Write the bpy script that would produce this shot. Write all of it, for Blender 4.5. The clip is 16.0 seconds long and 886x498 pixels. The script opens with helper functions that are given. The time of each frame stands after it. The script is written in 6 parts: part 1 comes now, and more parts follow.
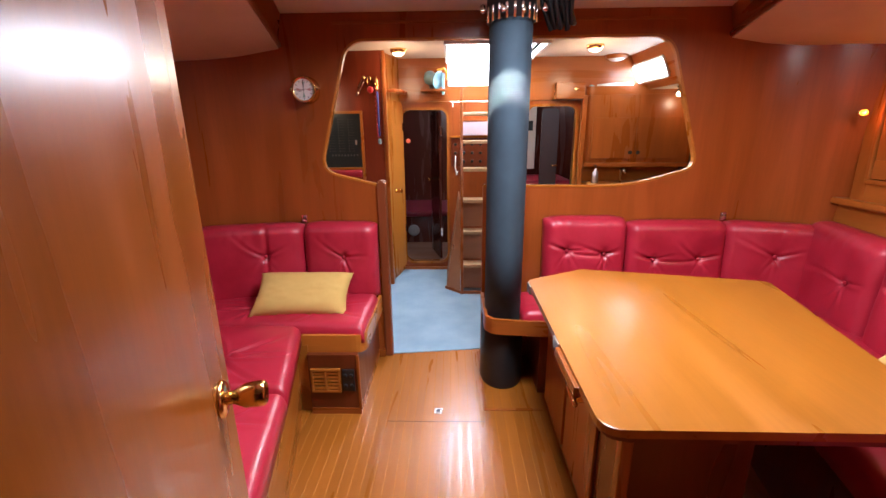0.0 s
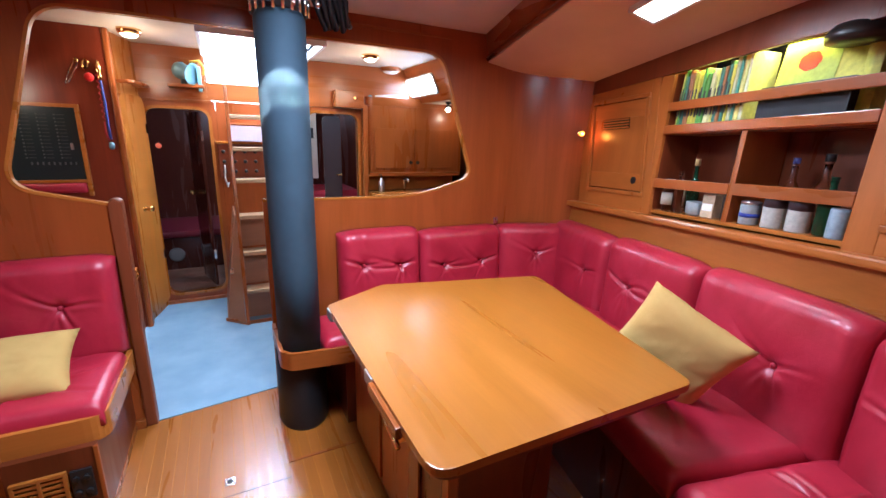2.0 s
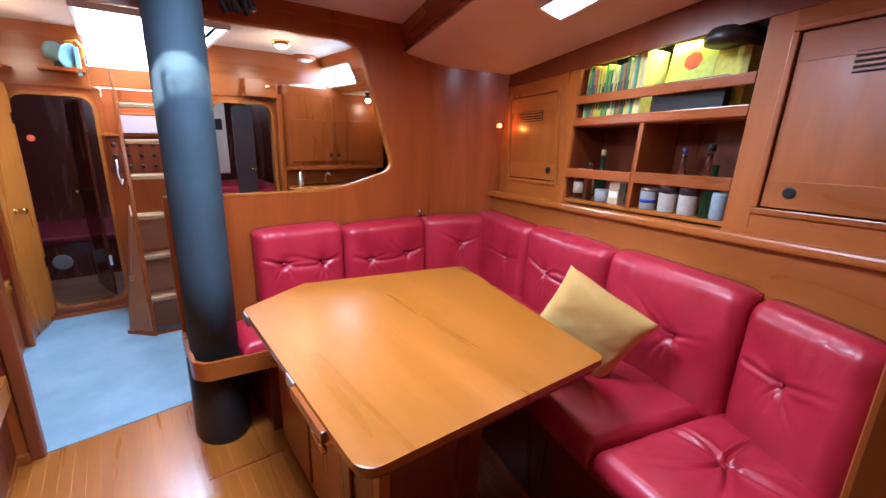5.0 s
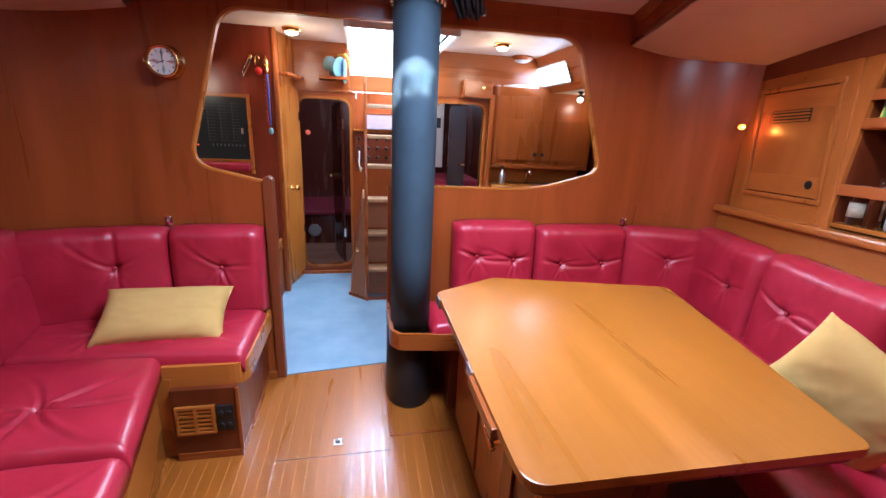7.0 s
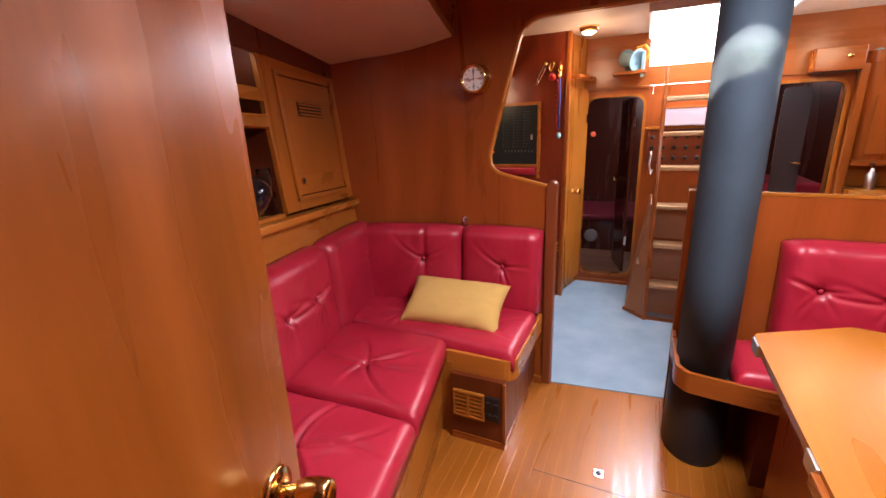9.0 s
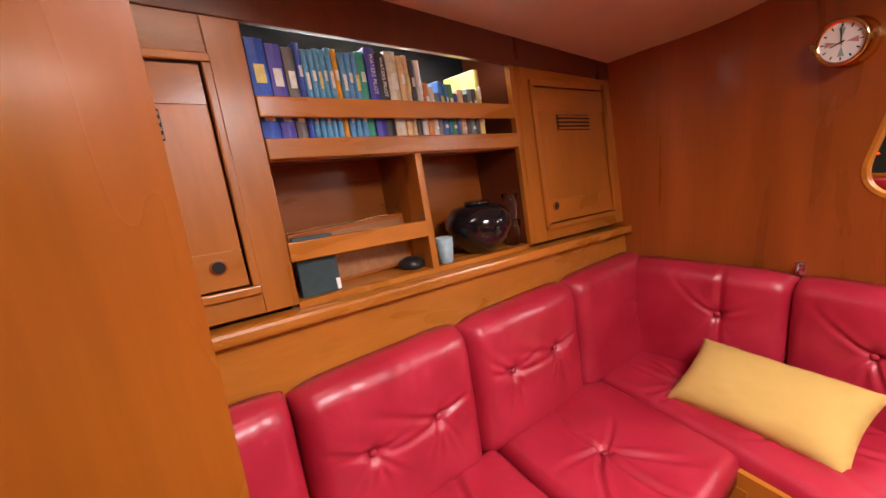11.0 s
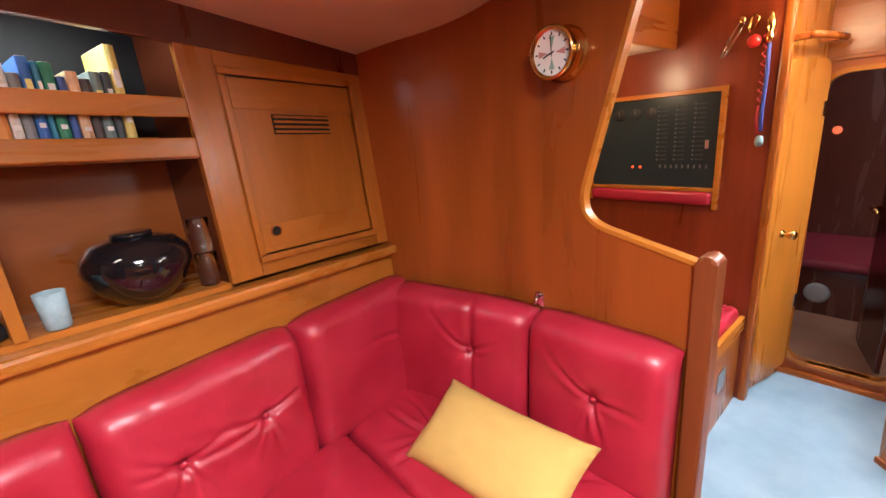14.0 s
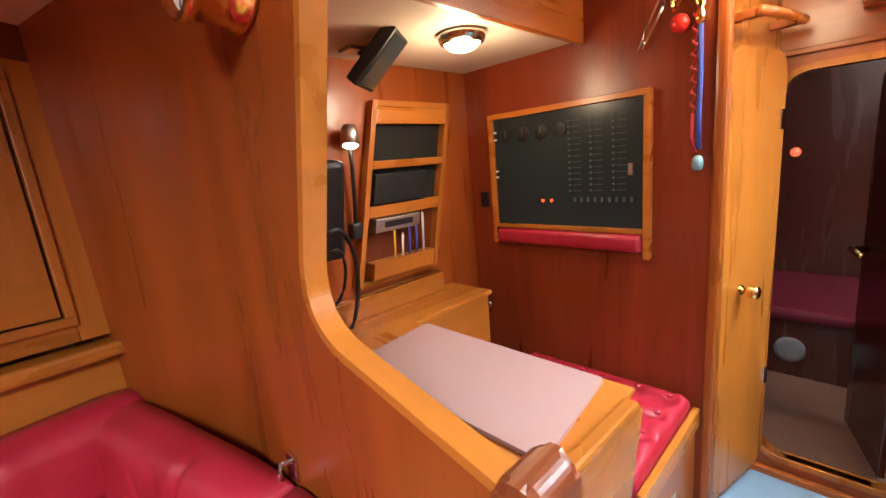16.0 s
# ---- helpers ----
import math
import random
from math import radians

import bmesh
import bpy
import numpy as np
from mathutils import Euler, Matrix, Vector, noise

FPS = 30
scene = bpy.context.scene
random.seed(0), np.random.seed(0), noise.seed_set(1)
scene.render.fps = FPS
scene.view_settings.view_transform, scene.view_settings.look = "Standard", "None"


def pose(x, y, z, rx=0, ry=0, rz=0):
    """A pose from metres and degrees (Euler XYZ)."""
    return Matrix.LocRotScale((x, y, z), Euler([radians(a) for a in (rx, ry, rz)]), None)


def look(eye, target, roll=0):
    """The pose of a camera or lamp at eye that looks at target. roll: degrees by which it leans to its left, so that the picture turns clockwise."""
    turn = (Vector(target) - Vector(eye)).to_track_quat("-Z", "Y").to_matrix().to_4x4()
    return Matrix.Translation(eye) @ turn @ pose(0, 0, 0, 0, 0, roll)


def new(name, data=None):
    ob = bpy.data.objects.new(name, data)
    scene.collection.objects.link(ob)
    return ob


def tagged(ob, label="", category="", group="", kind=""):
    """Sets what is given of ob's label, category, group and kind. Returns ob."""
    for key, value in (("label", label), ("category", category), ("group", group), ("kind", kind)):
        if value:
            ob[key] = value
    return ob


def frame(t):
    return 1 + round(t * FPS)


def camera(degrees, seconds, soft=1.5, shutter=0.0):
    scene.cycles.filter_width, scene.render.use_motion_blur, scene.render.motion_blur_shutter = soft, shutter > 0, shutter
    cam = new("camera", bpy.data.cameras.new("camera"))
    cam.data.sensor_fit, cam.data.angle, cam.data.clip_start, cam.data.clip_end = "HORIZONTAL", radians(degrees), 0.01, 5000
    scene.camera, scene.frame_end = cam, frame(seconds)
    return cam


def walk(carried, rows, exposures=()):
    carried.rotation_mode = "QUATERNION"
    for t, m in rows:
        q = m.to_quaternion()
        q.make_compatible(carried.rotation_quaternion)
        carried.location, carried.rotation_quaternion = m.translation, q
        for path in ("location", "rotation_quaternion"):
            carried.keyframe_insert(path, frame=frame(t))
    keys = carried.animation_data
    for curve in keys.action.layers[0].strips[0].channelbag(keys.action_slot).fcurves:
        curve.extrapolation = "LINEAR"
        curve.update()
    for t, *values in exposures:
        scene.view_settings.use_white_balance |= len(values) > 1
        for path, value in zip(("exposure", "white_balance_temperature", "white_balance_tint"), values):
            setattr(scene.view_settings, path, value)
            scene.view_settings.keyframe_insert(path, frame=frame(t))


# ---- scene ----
cam = camera(92.8, 16.0)
PATH = [
    (0, (-0.268, -0.306, 1.425), (-0.313, 1.615, 0.873), -0.6),
    (0.5, (-0.256, -0.152, 1.406), (-0.113, 1.76, 0.838), 0.2),
    (1, (-0.234, -0.103, 1.41), (0.118, 1.782, 0.842), 0.3),
    (1.5, (-0.246, -0.108, 1.416), (0.395, 1.71, 0.883), 1.0),
    (2, (-0.251, -0.12, 1.427), (0.642, 1.595, 0.918), 1.6),
    (2.5, (-0.252, -0.127, 1.426), (0.874, 1.455, 0.946), 2.5),
    (3, (-0.257, -0.128, 1.43), (1.047, 1.32, 0.978), 3.2),
    (3.2, (-0.242, -0.135, 1.43), (1.129, 1.253, 0.989), 3.7),
    (5.3, (-0.227, -0.117, 1.422), (0.862, 1.47, 0.877), 1.1),
    (5.5, (-0.228, -0.115, 1.418), (0.786, 1.526, 0.893), 0.9),
    (6, (-0.227, -0.111, 1.422), (0.641, 1.613, 0.897), 1.5),
    (6.5, (-0.233, -0.1, 1.419), (0.42, 1.707, 0.866), 2.2),
    (7, (-0.232, -0.08, 1.418), (0.15, 1.8, 0.855), 2.6),
    (7.5, (-0.235, -0.047, 1.411), (-0.159, 1.865, 0.83), 2.0),
    (8, (-0.25, -0.013, 1.406), (-0.49, 1.883, 0.819), 1.0),
    (8.5, (-0.26, 0.013, 1.394), (-0.822, 1.847, 0.828), -0.9),
    (9, (-0.282, 0.034, 1.412), (-1.11, 1.768, 0.857), -2.3),
    (9.5, (-0.32, 0.075, 1.389), (-1.37, 1.691, 0.855), -3.6),
    (10, (-0.363, 0.148, 1.379), (-1.693, 1.567, 0.913), -5.0),
    (10.2, (-0.36, 0.204, 1.388), (-1.81, 1.504, 0.932), -5.6),
    (12.3, (-0.486, 0.739, 1.459), (-2.396, 1.187, 1.07), -6.0),
    (12.5, (-0.487, 0.787, 1.459), (-2.383, 1.287, 1.064), -5.9),
    (13, (-0.47, 0.895, 1.45), (-2.286, 1.625, 1.036), -5.6),
    (13.5, (-0.437, 0.99, 1.45), (-2.081, 2.02, 0.968), -4.8),
    (14, (-0.385, 1.084, 1.45), (-1.844, 2.348, 0.925), -4.3),
    (14.5, (-0.372, 1.228, 1.44), (-1.647, 2.673, 0.903), -3.9),
    (15, (-0.429, 1.443, 1.43), (-1.602, 2.978, 0.912), -3.7),
    (15.5, (-0.492, 1.671, 1.391), (-1.665, 3.22, 0.916), -3.8),
    (16, (-0.506, 1.911, 1.384), (-1.908, 3.281, 0.989), -5.0),
]
walk(cam, [(t, look(eye, target, roll)) for t, eye, target, roll in PATH], exposures=((0, 0.4, 5900, 14), (0.5, 0.4, 6300, 20), (1, 0.4, 5900, 18), (1.5, 0.4, 5400, 14), (2, 0.4, 4900, 8), (2.5, 0.42, 5100, 10), (3, 0.45, 5700, 16), (5.5, 0.4, 4700, 8), (6.5, 0.4, 4500, 7), (7, 0.4, 4900, 12), (7.5, 0.38, 5600, 19), (8, 0.35, 6100, 21), (9, 0.3, 6500, 24), (9.5, 0.3, 7200, 26), (10, 0.35, 7900, 27), (12.3, 1.0, 5700, 5), (13, 1.0, 6100, 7), (13.5, 1.05, 6300, 9), (15, 0.95, 6400, 13), (16, 0.95, 6000, 7)))

# ---- world and lights ----
world = bpy.data.worlds.new("sky")
scene.world = world
world.use_nodes = True
wn = world.node_tree.nodes
sky = wn.new("ShaderNodeTexSky")
sky.sky_type = "NISHITA"
sky.sun_disc = False
sky.sun_elevation, sky.sun_rotation = radians(50), radians(200)
world.node_tree.links.new(sky.outputs[0], wn["Background"].inputs[0])
wn["Background"].inputs[1].default_value = 0.12

LIGHT = 1.0


def lamp(name, kind, at, power, colour, size=0.1, size_y=None, to=None, spread=None):
    data = bpy.data.lights.new(name, kind)
    data.energy, data.color = power * LIGHT, colour
    if kind == "AREA":
        data.shape = "RECTANGLE"
        data.size, data.size_y = size, size_y or size
        if spread:
            data.spread = radians(spread)
    else:
        data.shadow_soft_size = size
    ob = new(name, data)
    ob.matrix_world = look(at, to if to else (at[0], at[1] + 0.0001, at[2] - 1))
    return tagged(ob, kind="structure")


WARM, DAY, NEUTRAL = (1.0, 0.72, 0.42), (0.86, 0.94, 1.0), (1.0, 0.86, 0.7)
lamp("light_saloon_hatch", "AREA", (0.05, 1.1, 2.11), 41, (0.97, 0.97, 1.0), 0.5, 0.5, None, 158)
lamp("light_hatch_beam", "AREA", (-0.07, 1.355, 2.0), 0.9, (1.0, 0.86, 0.66), 0.26, 0.1, (0.012, 1.785, 1.61), 2)
lamp("light_companionway", "AREA", (0.06, 3.78, 2.35), 42, DAY, 0.5, 0.6, (0.0, 3.2, 1.0))
lamp("light_galley_hatch", "AREA", (1.72, 4.15, 1.93), 10, DAY, 0.3, 0.35)
lamp("light_dome_port", "POINT", (-0.69, 3.35, 1.83), 4.0, WARM, 0.1)
lamp("light_dome_starboard", "POINT", (0.86, 3.3, 1.83), 5, WARM, 0.1)
lamp("light_nav_dome", "POINT", (-1.43, 2.97, 1.65), 3.4, WARM, 0.06)
lamp("light_side_panel", "AREA", (1.26, 1.0, 1.915), 4.2, (1.0, 0.92, 0.84), 0.11, 0.36)
# unseen lamp added to lift the port side, mirrored from starboard
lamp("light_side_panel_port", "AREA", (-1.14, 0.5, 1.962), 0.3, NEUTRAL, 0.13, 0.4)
lamp("light_corner_lamp", "POINT", (1.705, 1.845, 1.475), 0.75, (1.0, 0.3, 0.03), 0.012)
lamp("light_aft_port", "POINT", (-0.55, 4.6, 1.6), 0.035, (1.0, 0.4, 0.25), 0.06)
lamp("light_aft_starboard", "POINT", (0.68, 4.6, 1.7), 0.45, NEUTRAL, 0.04)
lamp("light_galley_spots", "POINT", (1.75, 3.55, 1.62), 1.5, WARM, 0.03)


# ---- materials ----
def material(name, base, rough=0.5, metal=0.0, coat=0.0, coat_rough=0.1, emit=None, strength=0.0, trans=0.0, ior=1.45):
    m = bpy.data.materials.new(name)
    m.use_nodes = True
    b = m.node_tree.nodes["Principled BSDF"]
    b.inputs["Base Color"].default_value = (*base, 1)
    b.inputs["Roughness"].default_value = rough
    b.inputs["Metallic"].default_value = metal
    b.inputs["Coat Weight"].default_value = coat
    b.inputs["Coat Roughness"].default_value = coat_rough
    b.inputs["Transmission Weight"].default_value = trans
    b.inputs["IOR"].default_value = ior
    if emit:
        b.inputs["Emission Color"].default_value = (*emit, 1)
        b.inputs["Emission Strength"].default_value = strength
    return m


def noise_node(m, scale, stretch=(1, 1, 1), detail=4.0, rough=0.55, turn=(0, 0, 0), distort=0.0):
    n, l = m.node_tree.nodes, m.node_tree.links
    tc, mp, nz = n.new("ShaderNodeTexCoord"), n.new("ShaderNodeMapping"), n.new("ShaderNodeTexNoise")
    mp.inputs["Scale"].default_value = stretch
    mp.inputs["Rotation"].default_value = [radians(a) for a in turn]
    l.new(tc.outputs["Object"], mp.inputs[0])
    l.new(mp.outputs[0], nz.inputs["Vector"])
    nz.inputs["Scale"].default_value, nz.inputs["Detail"].default_value = scale, detail
    nz.inputs["Roughness"].default_value, nz.inputs["Distortion"].default_value = rough, distort
    return nz


def ramp(m, source, stops):
    r = m.node_tree.nodes.new("ShaderNodeValToRGB")
    e = r.color_ramp.elements
    while len(e) < len(stops):
        e.new(0.5)
    for el, (p, c) in zip(e, stops):
        el.position, el.color = p, (*c, 1)
    m.node_tree.links.new(source, r.inputs[0])
    return r


def mixed(m, a, b, factor, mode="MIX"):
    x = m.node_tree.nodes.new("ShaderNodeMix")
    x.data_type, x.blend_type = "RGBA", mode
    l = m.node_tree.links
    for socket, value in ((x.inputs[6], a), (x.inputs[7], b), (x.inputs[0], factor)):
        if isinstance(value, (int, float)):
            socket.default_value = value
        elif isinstance(value, tuple):
            socket.default_value = (*value, 1)
        else:
            l.new(value, socket)
    return x.outputs[2]


def bumped(m, source, strength, distance):
    b = m.node_tree.nodes.new("ShaderNodeBump")
    b.inputs["Strength"].default_value, b.inputs["Distance"].default_value = strength, distance
    m.node_tree.links.new(source, b.inputs["Height"])
    m.node_tree.links.new(b.outputs[0], m.node_tree.nodes["Principled BSDF"].inputs["Normal"])


def shade(c, k):
    return tuple(min(1.0, v * k) for v in c)


def wood(name, colour, grain="z", rough=0.32, coat=0.5, contrast=0.35, scale=1.0, vary=True):
    """Varnished timber: long streaks along the grain, broad figure, fine pores, and a tone for each piece."""
    m = material(name, colour, rough, coat=coat, coat_rough=0.16)
    long = {"x": (0.06, 1, 1), "y": (1, 0.06, 1), "z": (1, 1, 0.06)}[grain]
    broad = {"x": (0.1, 1, 1), "y": (1, 0.1, 1), "z": (1, 1, 0.1)}[grain]
    fine = noise_node(m, 90 * scale, long, 3.0, 0.6)
    figure = noise_node(m, 9 * scale, broad, 3.5, 0.5, distort=0.7)
    a = ramp(m, fine.outputs[0], [(0.22, shade(colour, 1 - contrast)), (0.62, colour), (0.85, shade(colour, 1 + contrast * 0.6))])
    b = ramp(m, figure.outputs[0], [(0.25, shade(colour, 1 - contrast)), (0.52, colour), (0.75, shade(colour, 1 + contrast))])
    c = mixed(m, a.outputs[0], b.outputs[0], 0.66)
    if vary:
        info = m.node_tree.nodes.new("ShaderNodeObjectInfo")
        tone = ramp(m, info.outputs["Random"], [(0.0, (0.86, 0.84, 0.82)), (1.0, (1.08, 1.06, 1.04))])
        c = mixed(m, c, tone.outputs[0], 1.0, "MULTIPLY")
    bsdf = m.node_tree.nodes["Principled BSDF"]
    m.node_tree.links.new(c, bsdf.inputs["Base Color"])
    worn = ramp(m, figure.outputs[0], [(0.3, (rough * 0.75,) * 3), (0.75, (rough * 1.3,) * 3)])
    m.node_tree.links.new(worn.outputs[0], bsdf.inputs["Roughness"])
    bumped(m, fine.outputs[0], 0.12, 0.0008)
    return m


MAHOGANY = (0.295, 0.064, 0.009)
HONEY = (0.41, 0.137, 0.017)
wall_wood = wood("wall_mahogany", MAHOGANY, "z", 0.33, 0.2, 0.3, vary=False)
nav_wood = wood("red_mahogany", (0.21, 0.032, 0.009), "z", 0.35, 0.12, 0.4)
post_wood = wood("post_mahogany", (0.2, 0.048, 0.013), "z", 0.42, 0.06, 0.3)
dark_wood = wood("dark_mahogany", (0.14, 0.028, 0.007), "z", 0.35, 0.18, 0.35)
# mahogany darkened in its colour to carry the dimness of the aft cabins
aft_wood_dim = wood("aft_mahogany_dim", (0.06, 0.013, 0.008), "z", 0.25, 0.4, 0.3)
trim_wood = wood("trim_mahogany", (0.31, 0.08, 0.011), "y", 0.3, 0.2, 0.3)
trim_x = wood("trim_mahogany_x", (0.31, 0.08, 0.011), "x", 0.3, 0.2, 0.3)
trim_z = wood("trim_mahogany_z", (0.31, 0.08, 0.011), "z", 0.3, 0.2, 0.3)
honey_y = wood("honey_teak_along", HONEY, "y", 0.3, 0.18, 0.28)
honey_z = wood("honey_teak_upright", HONEY, "z", 0.3, 0.18, 0.28)
red_z = wood("red_teak_upright", (0.37, 0.112, 0.0145), "z", 0.34, 0.08, 0.28)
red_y = wood("red_teak_along", (0.37, 0.112, 0.0145), "y", 0.34, 0.08, 0.28)
amber_z = wood("amber_teak_upright", (0.38, 0.12, 0.0145), "z", 0.34, 0.08, 0.3)
amber_y = wood("amber_teak_along", (0.38, 0.12, 0.0145), "y", 0.34, 0.08, 0.3)
honey_x = wood("honey_teak_across", HONEY, "x", 0.3, 0.18, 0.28)
table_wood = wood("table_teak", (0.305, 0.104, 0.0082), "y", 0.34, 0.13, 0.26, 0.9)
plank_wood = wood("sole_teak", (0.33, 0.104, 0.0095), "y", 0.32, 0.07, 0.3)
holly = wood("sole_holly", (0.43, 0.165, 0.033), "y", 0.2, 0.8, 0.12, vary=False)
# darker copy of the step wood, with the aft cabin's shade in the colour
aft_sole_dim = wood("step_wood_dim", (0.17, 0.08, 0.05), "x", 0.5, 0.1, 0.2)
step_wood = wood("step_wood", (0.36, 0.17, 0.085), "x", 0.5, 0.1, 0.2)
tread_wood = wood("tread_wood", (0.5, 0.32, 0.16), "x", 0.5, 0.1, 0.15)
# near-black colour that stands in for shade deep in shelves and pigeonholes
recess_shade = material("recess_shade", (0.009, 0.008, 0.008), 0.85)
door_wood = wood("cabin_door_mahogany", (0.225, 0.057, 0.006), "z", 0.3, 0.3, 0.34, 0.8)

leather = material("red_leather", (0.35, 0.012, 0.044), 0.42, coat=0.3, coat_rough=0.24)
lf, lb = noise_node(leather, 420, detail=3), noise_node(leather, 7, detail=3)
lc = ramp(leather, lb.outputs[0], [(0.3, (0.33, 0.011, 0.026)), (0.7, (0.44, 0.018, 0.042))])
leather.node_tree.links.new(lc.outputs[0], leather.node_tree.nodes["Principled BSDF"].inputs["Base Color"])
lr = ramp(leather, lb.outputs[0], [(0.3, (0.36,) * 3), (0.7, (0.5,) * 3)])
leather.node_tree.links.new(lr.outputs[0], leather.node_tree.nodes["Principled BSDF"].inputs["Roughness"])
lw = noise_node(leather, 26, (1, 1, 1), 5.0, 0.62, distort=1.6)
lh = mixed(leather, lf.outputs[0], lw.outputs[0], 0.82)
bumped(leather, lh, 0.4, 0.003)

cloth = material("mustard_cloth", (0.55, 0.34, 0.095), 0.9)
cn, cb = noise_node(cloth, 500, detail=2), noise_node(cloth, 9, detail=3)
cc = ramp(cloth, cb.outputs[0], [(0.3, (0.54, 0.335, 0.09)), (0.7, (0.59, 0.375, 0.11))])
cloth.node_tree.links.new(cc.outputs[0], cloth.node_tree.nodes["Principled BSDF"].inputs["Base Color"])
bumped(cloth, cn.outputs[0], 0.5, 0.001)

carpet_mat = material("blue_carpet", (0.27, 0.37, 0.45), 0.95)
kn, kb = noise_node(carpet_mat, 260, detail=3), noise_node(carpet_mat, 4, detail=4)
kc = ramp(carpet_mat, kb.outputs[0], [(0.3, (0.185, 0.275, 0.345)), (0.7, (0.25, 0.345, 0.42))])
carpet_mat.node_tree.links.new(kc.outputs[0], carpet_mat.node_tree.nodes["Principled BSDF"].inputs["Base Color"])
bumped(carpet_mat, kn.outputs[0], 0.8, 0.003)

vinyl = material("cream_vinyl", (0.62, 0.5, 0.4), 0.55)
vn, vb = noise_node(vinyl, 300, detail=2), noise_node(vinyl, 3, detail=3)
vc = ramp(vinyl, vb.outputs[0], [(0.3, (0.58, 0.46, 0.36)), (0.7, (0.66, 0.54, 0.44))])
vinyl.node_tree.links.new(vc.outputs[0], vinyl.node_tree.nodes["Principled BSDF"].inputs["Base Color"])
bumped(vinyl, vn.outputs[0], 0.2, 0.0006)

mast_mat = material("mast_leather", (0.05, 0.07, 0.09), 0.85)
mn, mb = noise_node(mast_mat, 160, detail=4), noise_node(mast_mat, 6, detail=3)
mc = ramp(mast_mat, mb.outputs[0], [(0.3, (0.022, 0.04, 0.055)), (0.7, (0.032, 0.054, 0.073))])
mast_mat.node_tree.links.new(mc.outputs[0], mast_mat.node_tree.nodes["Principled BSDF"].inputs["Base Color"])
bumped(mast_mat, mn.outputs[0], 0.3, 0.001)

boot_mat = material("mast_boot_black", (0.012, 0.013, 0.015), 0.5)
brass = material("polished_brass", (0.83, 0.56, 0.2), 0.16, 1.0)
chrome = material("chrome", (0.75, 0.75, 0.74), 0.18, 1.0)
steel = material("brushed_steel", (0.55, 0.55, 0.54), 0.35, 1.0)
black = material("black_plastic", (0.014, 0.014, 0.015), 0.38)
hole_mat = material("dark_hole", (0.008, 0.006, 0.005), 0.6)
white_face = material("dial_white", (0.82, 0.82, 0.78), 0.4)
red_paint = material("red_plastic", (0.6, 0.02, 0.015), 0.35)
blue_cord = material("blue_cord", (0.06, 0.09, 0.38), 0.7)
red_cord = material("red_cord", (0.42, 0.03, 0.04), 0.7)
white_plastic = material("white_plastic", (0.75, 0.76, 0.76), 0.4)
grey_plastic = material("grey_plastic", (0.2, 0.34, 0.38), 0.5)
pink_blotter = material("chart_cover", (0.36, 0.22, 0.205), 0.55)
glass = material("clear_glass", (1, 1, 1), 0.03, trans=1.0)
green_glass = material("green_glass", (0.015, 0.075, 0.03), 0.05, trans=0.6)
smoked = material("smoked_panel", (0.02, 0.03, 0.034), 0.25)
ceramic_black = material("black_glazed_ceramic", (0.008, 0.008, 0.01), 0.06, coat=0.5)
paper = material("book_pages", (0.7, 0.64, 0.5), 0.8)
frosted = material("hatch_glass", (0.9, 0.9, 0.9), 0.4, emit=(0.9, 0.96, 1.0), strength=14.0)
hatch_soft = material("hatch_glass_soft", (0.9, 0.9, 0.9), 0.4, emit=(1.0, 0.96, 0.9), strength=5.0)
lamp_glass = material("lamp_glass", (0.9, 0.85, 0.7), 0.4, emit=(1.0, 0.82, 0.5), strength=9.0)
tube_glass = material("tube_diffuser", (0.9, 0.88, 0.82), 0.4, emit=(1.0, 0.9, 0.75), strength=9.0)
amber_glow = material("amber_lamp", (0.9, 0.5, 0.1), 0.4, emit=(1.0, 0.3, 0.015), strength=3.2)
red_led = material("red_indicator", (0.5, 0.05, 0.01), 0.4, emit=(1.0, 0.06, 0.01), strength=1.6)
red_glow = material("red_lamp_glass", (0.5, 0.1, 0.06), 0.4, emit=(1.0, 0.16, 0.06), strength=0.5)
tick_mat = material("panel_print", (0.09, 0.1, 0.095), 0.5)


# ---- building helpers ----
def part(name, bm, mat, parent=None, label="", smooth=False):
    me = bpy.data.meshes.new(name)
    bmesh.ops.recalc_face_normals(bm, faces=bm.faces)
    if smooth:
        for f in bm.faces:
            f.smooth = True
    bm.to_mesh(me)
    bm.free()
    me.materials.append(mat)
    ob = new(name, me)
    if parent:
        ob.parent = parent
        ob.matrix_parent_inverse = parent.matrix_world.inverted()
    if label:
        tagged(ob, label)
    return ob


def thing(name, at, label, category, group="", kind=""):
    ob = new(name)
    ob.empty_display_size = 0.02
    ob.matrix_world = Matrix.Translation(at)
    return tagged(ob, label, category, group, kind)


def solid(name, bm, mat, label, category="", group="", kind="", smooth=False):
    return tagged(part(name, bm, mat, smooth=smooth), label, category, group, kind)


def box(bm, x0, x1, y0, y1, z0, z1, bevel=0.0, m=None):
    vs = bmesh.ops.create_cube(bm, size=1.0)["verts"]
    for v in vs:
        v.co = Vector(((x0 + x1) / 2 + v.co.x * (x1 - x0), (y0 + y1) / 2 + v.co.y * (y1 - y0), (z0 + z1) / 2 + v.co.z * (z1 - z0)))
    if bevel:
        es = list({e for v in vs for e in v.link_edges})
        r = bmesh.ops.bevel(bm, geom=es, offset=bevel, segments=2, profile=0.6, affect="EDGES")
        vs = list({v for f in r["faces"] for v in f.verts} | {v for v in vs if v.is_valid})
    if m is not None:
        for v in vs:
            v.co = m @ v.co
    return bm


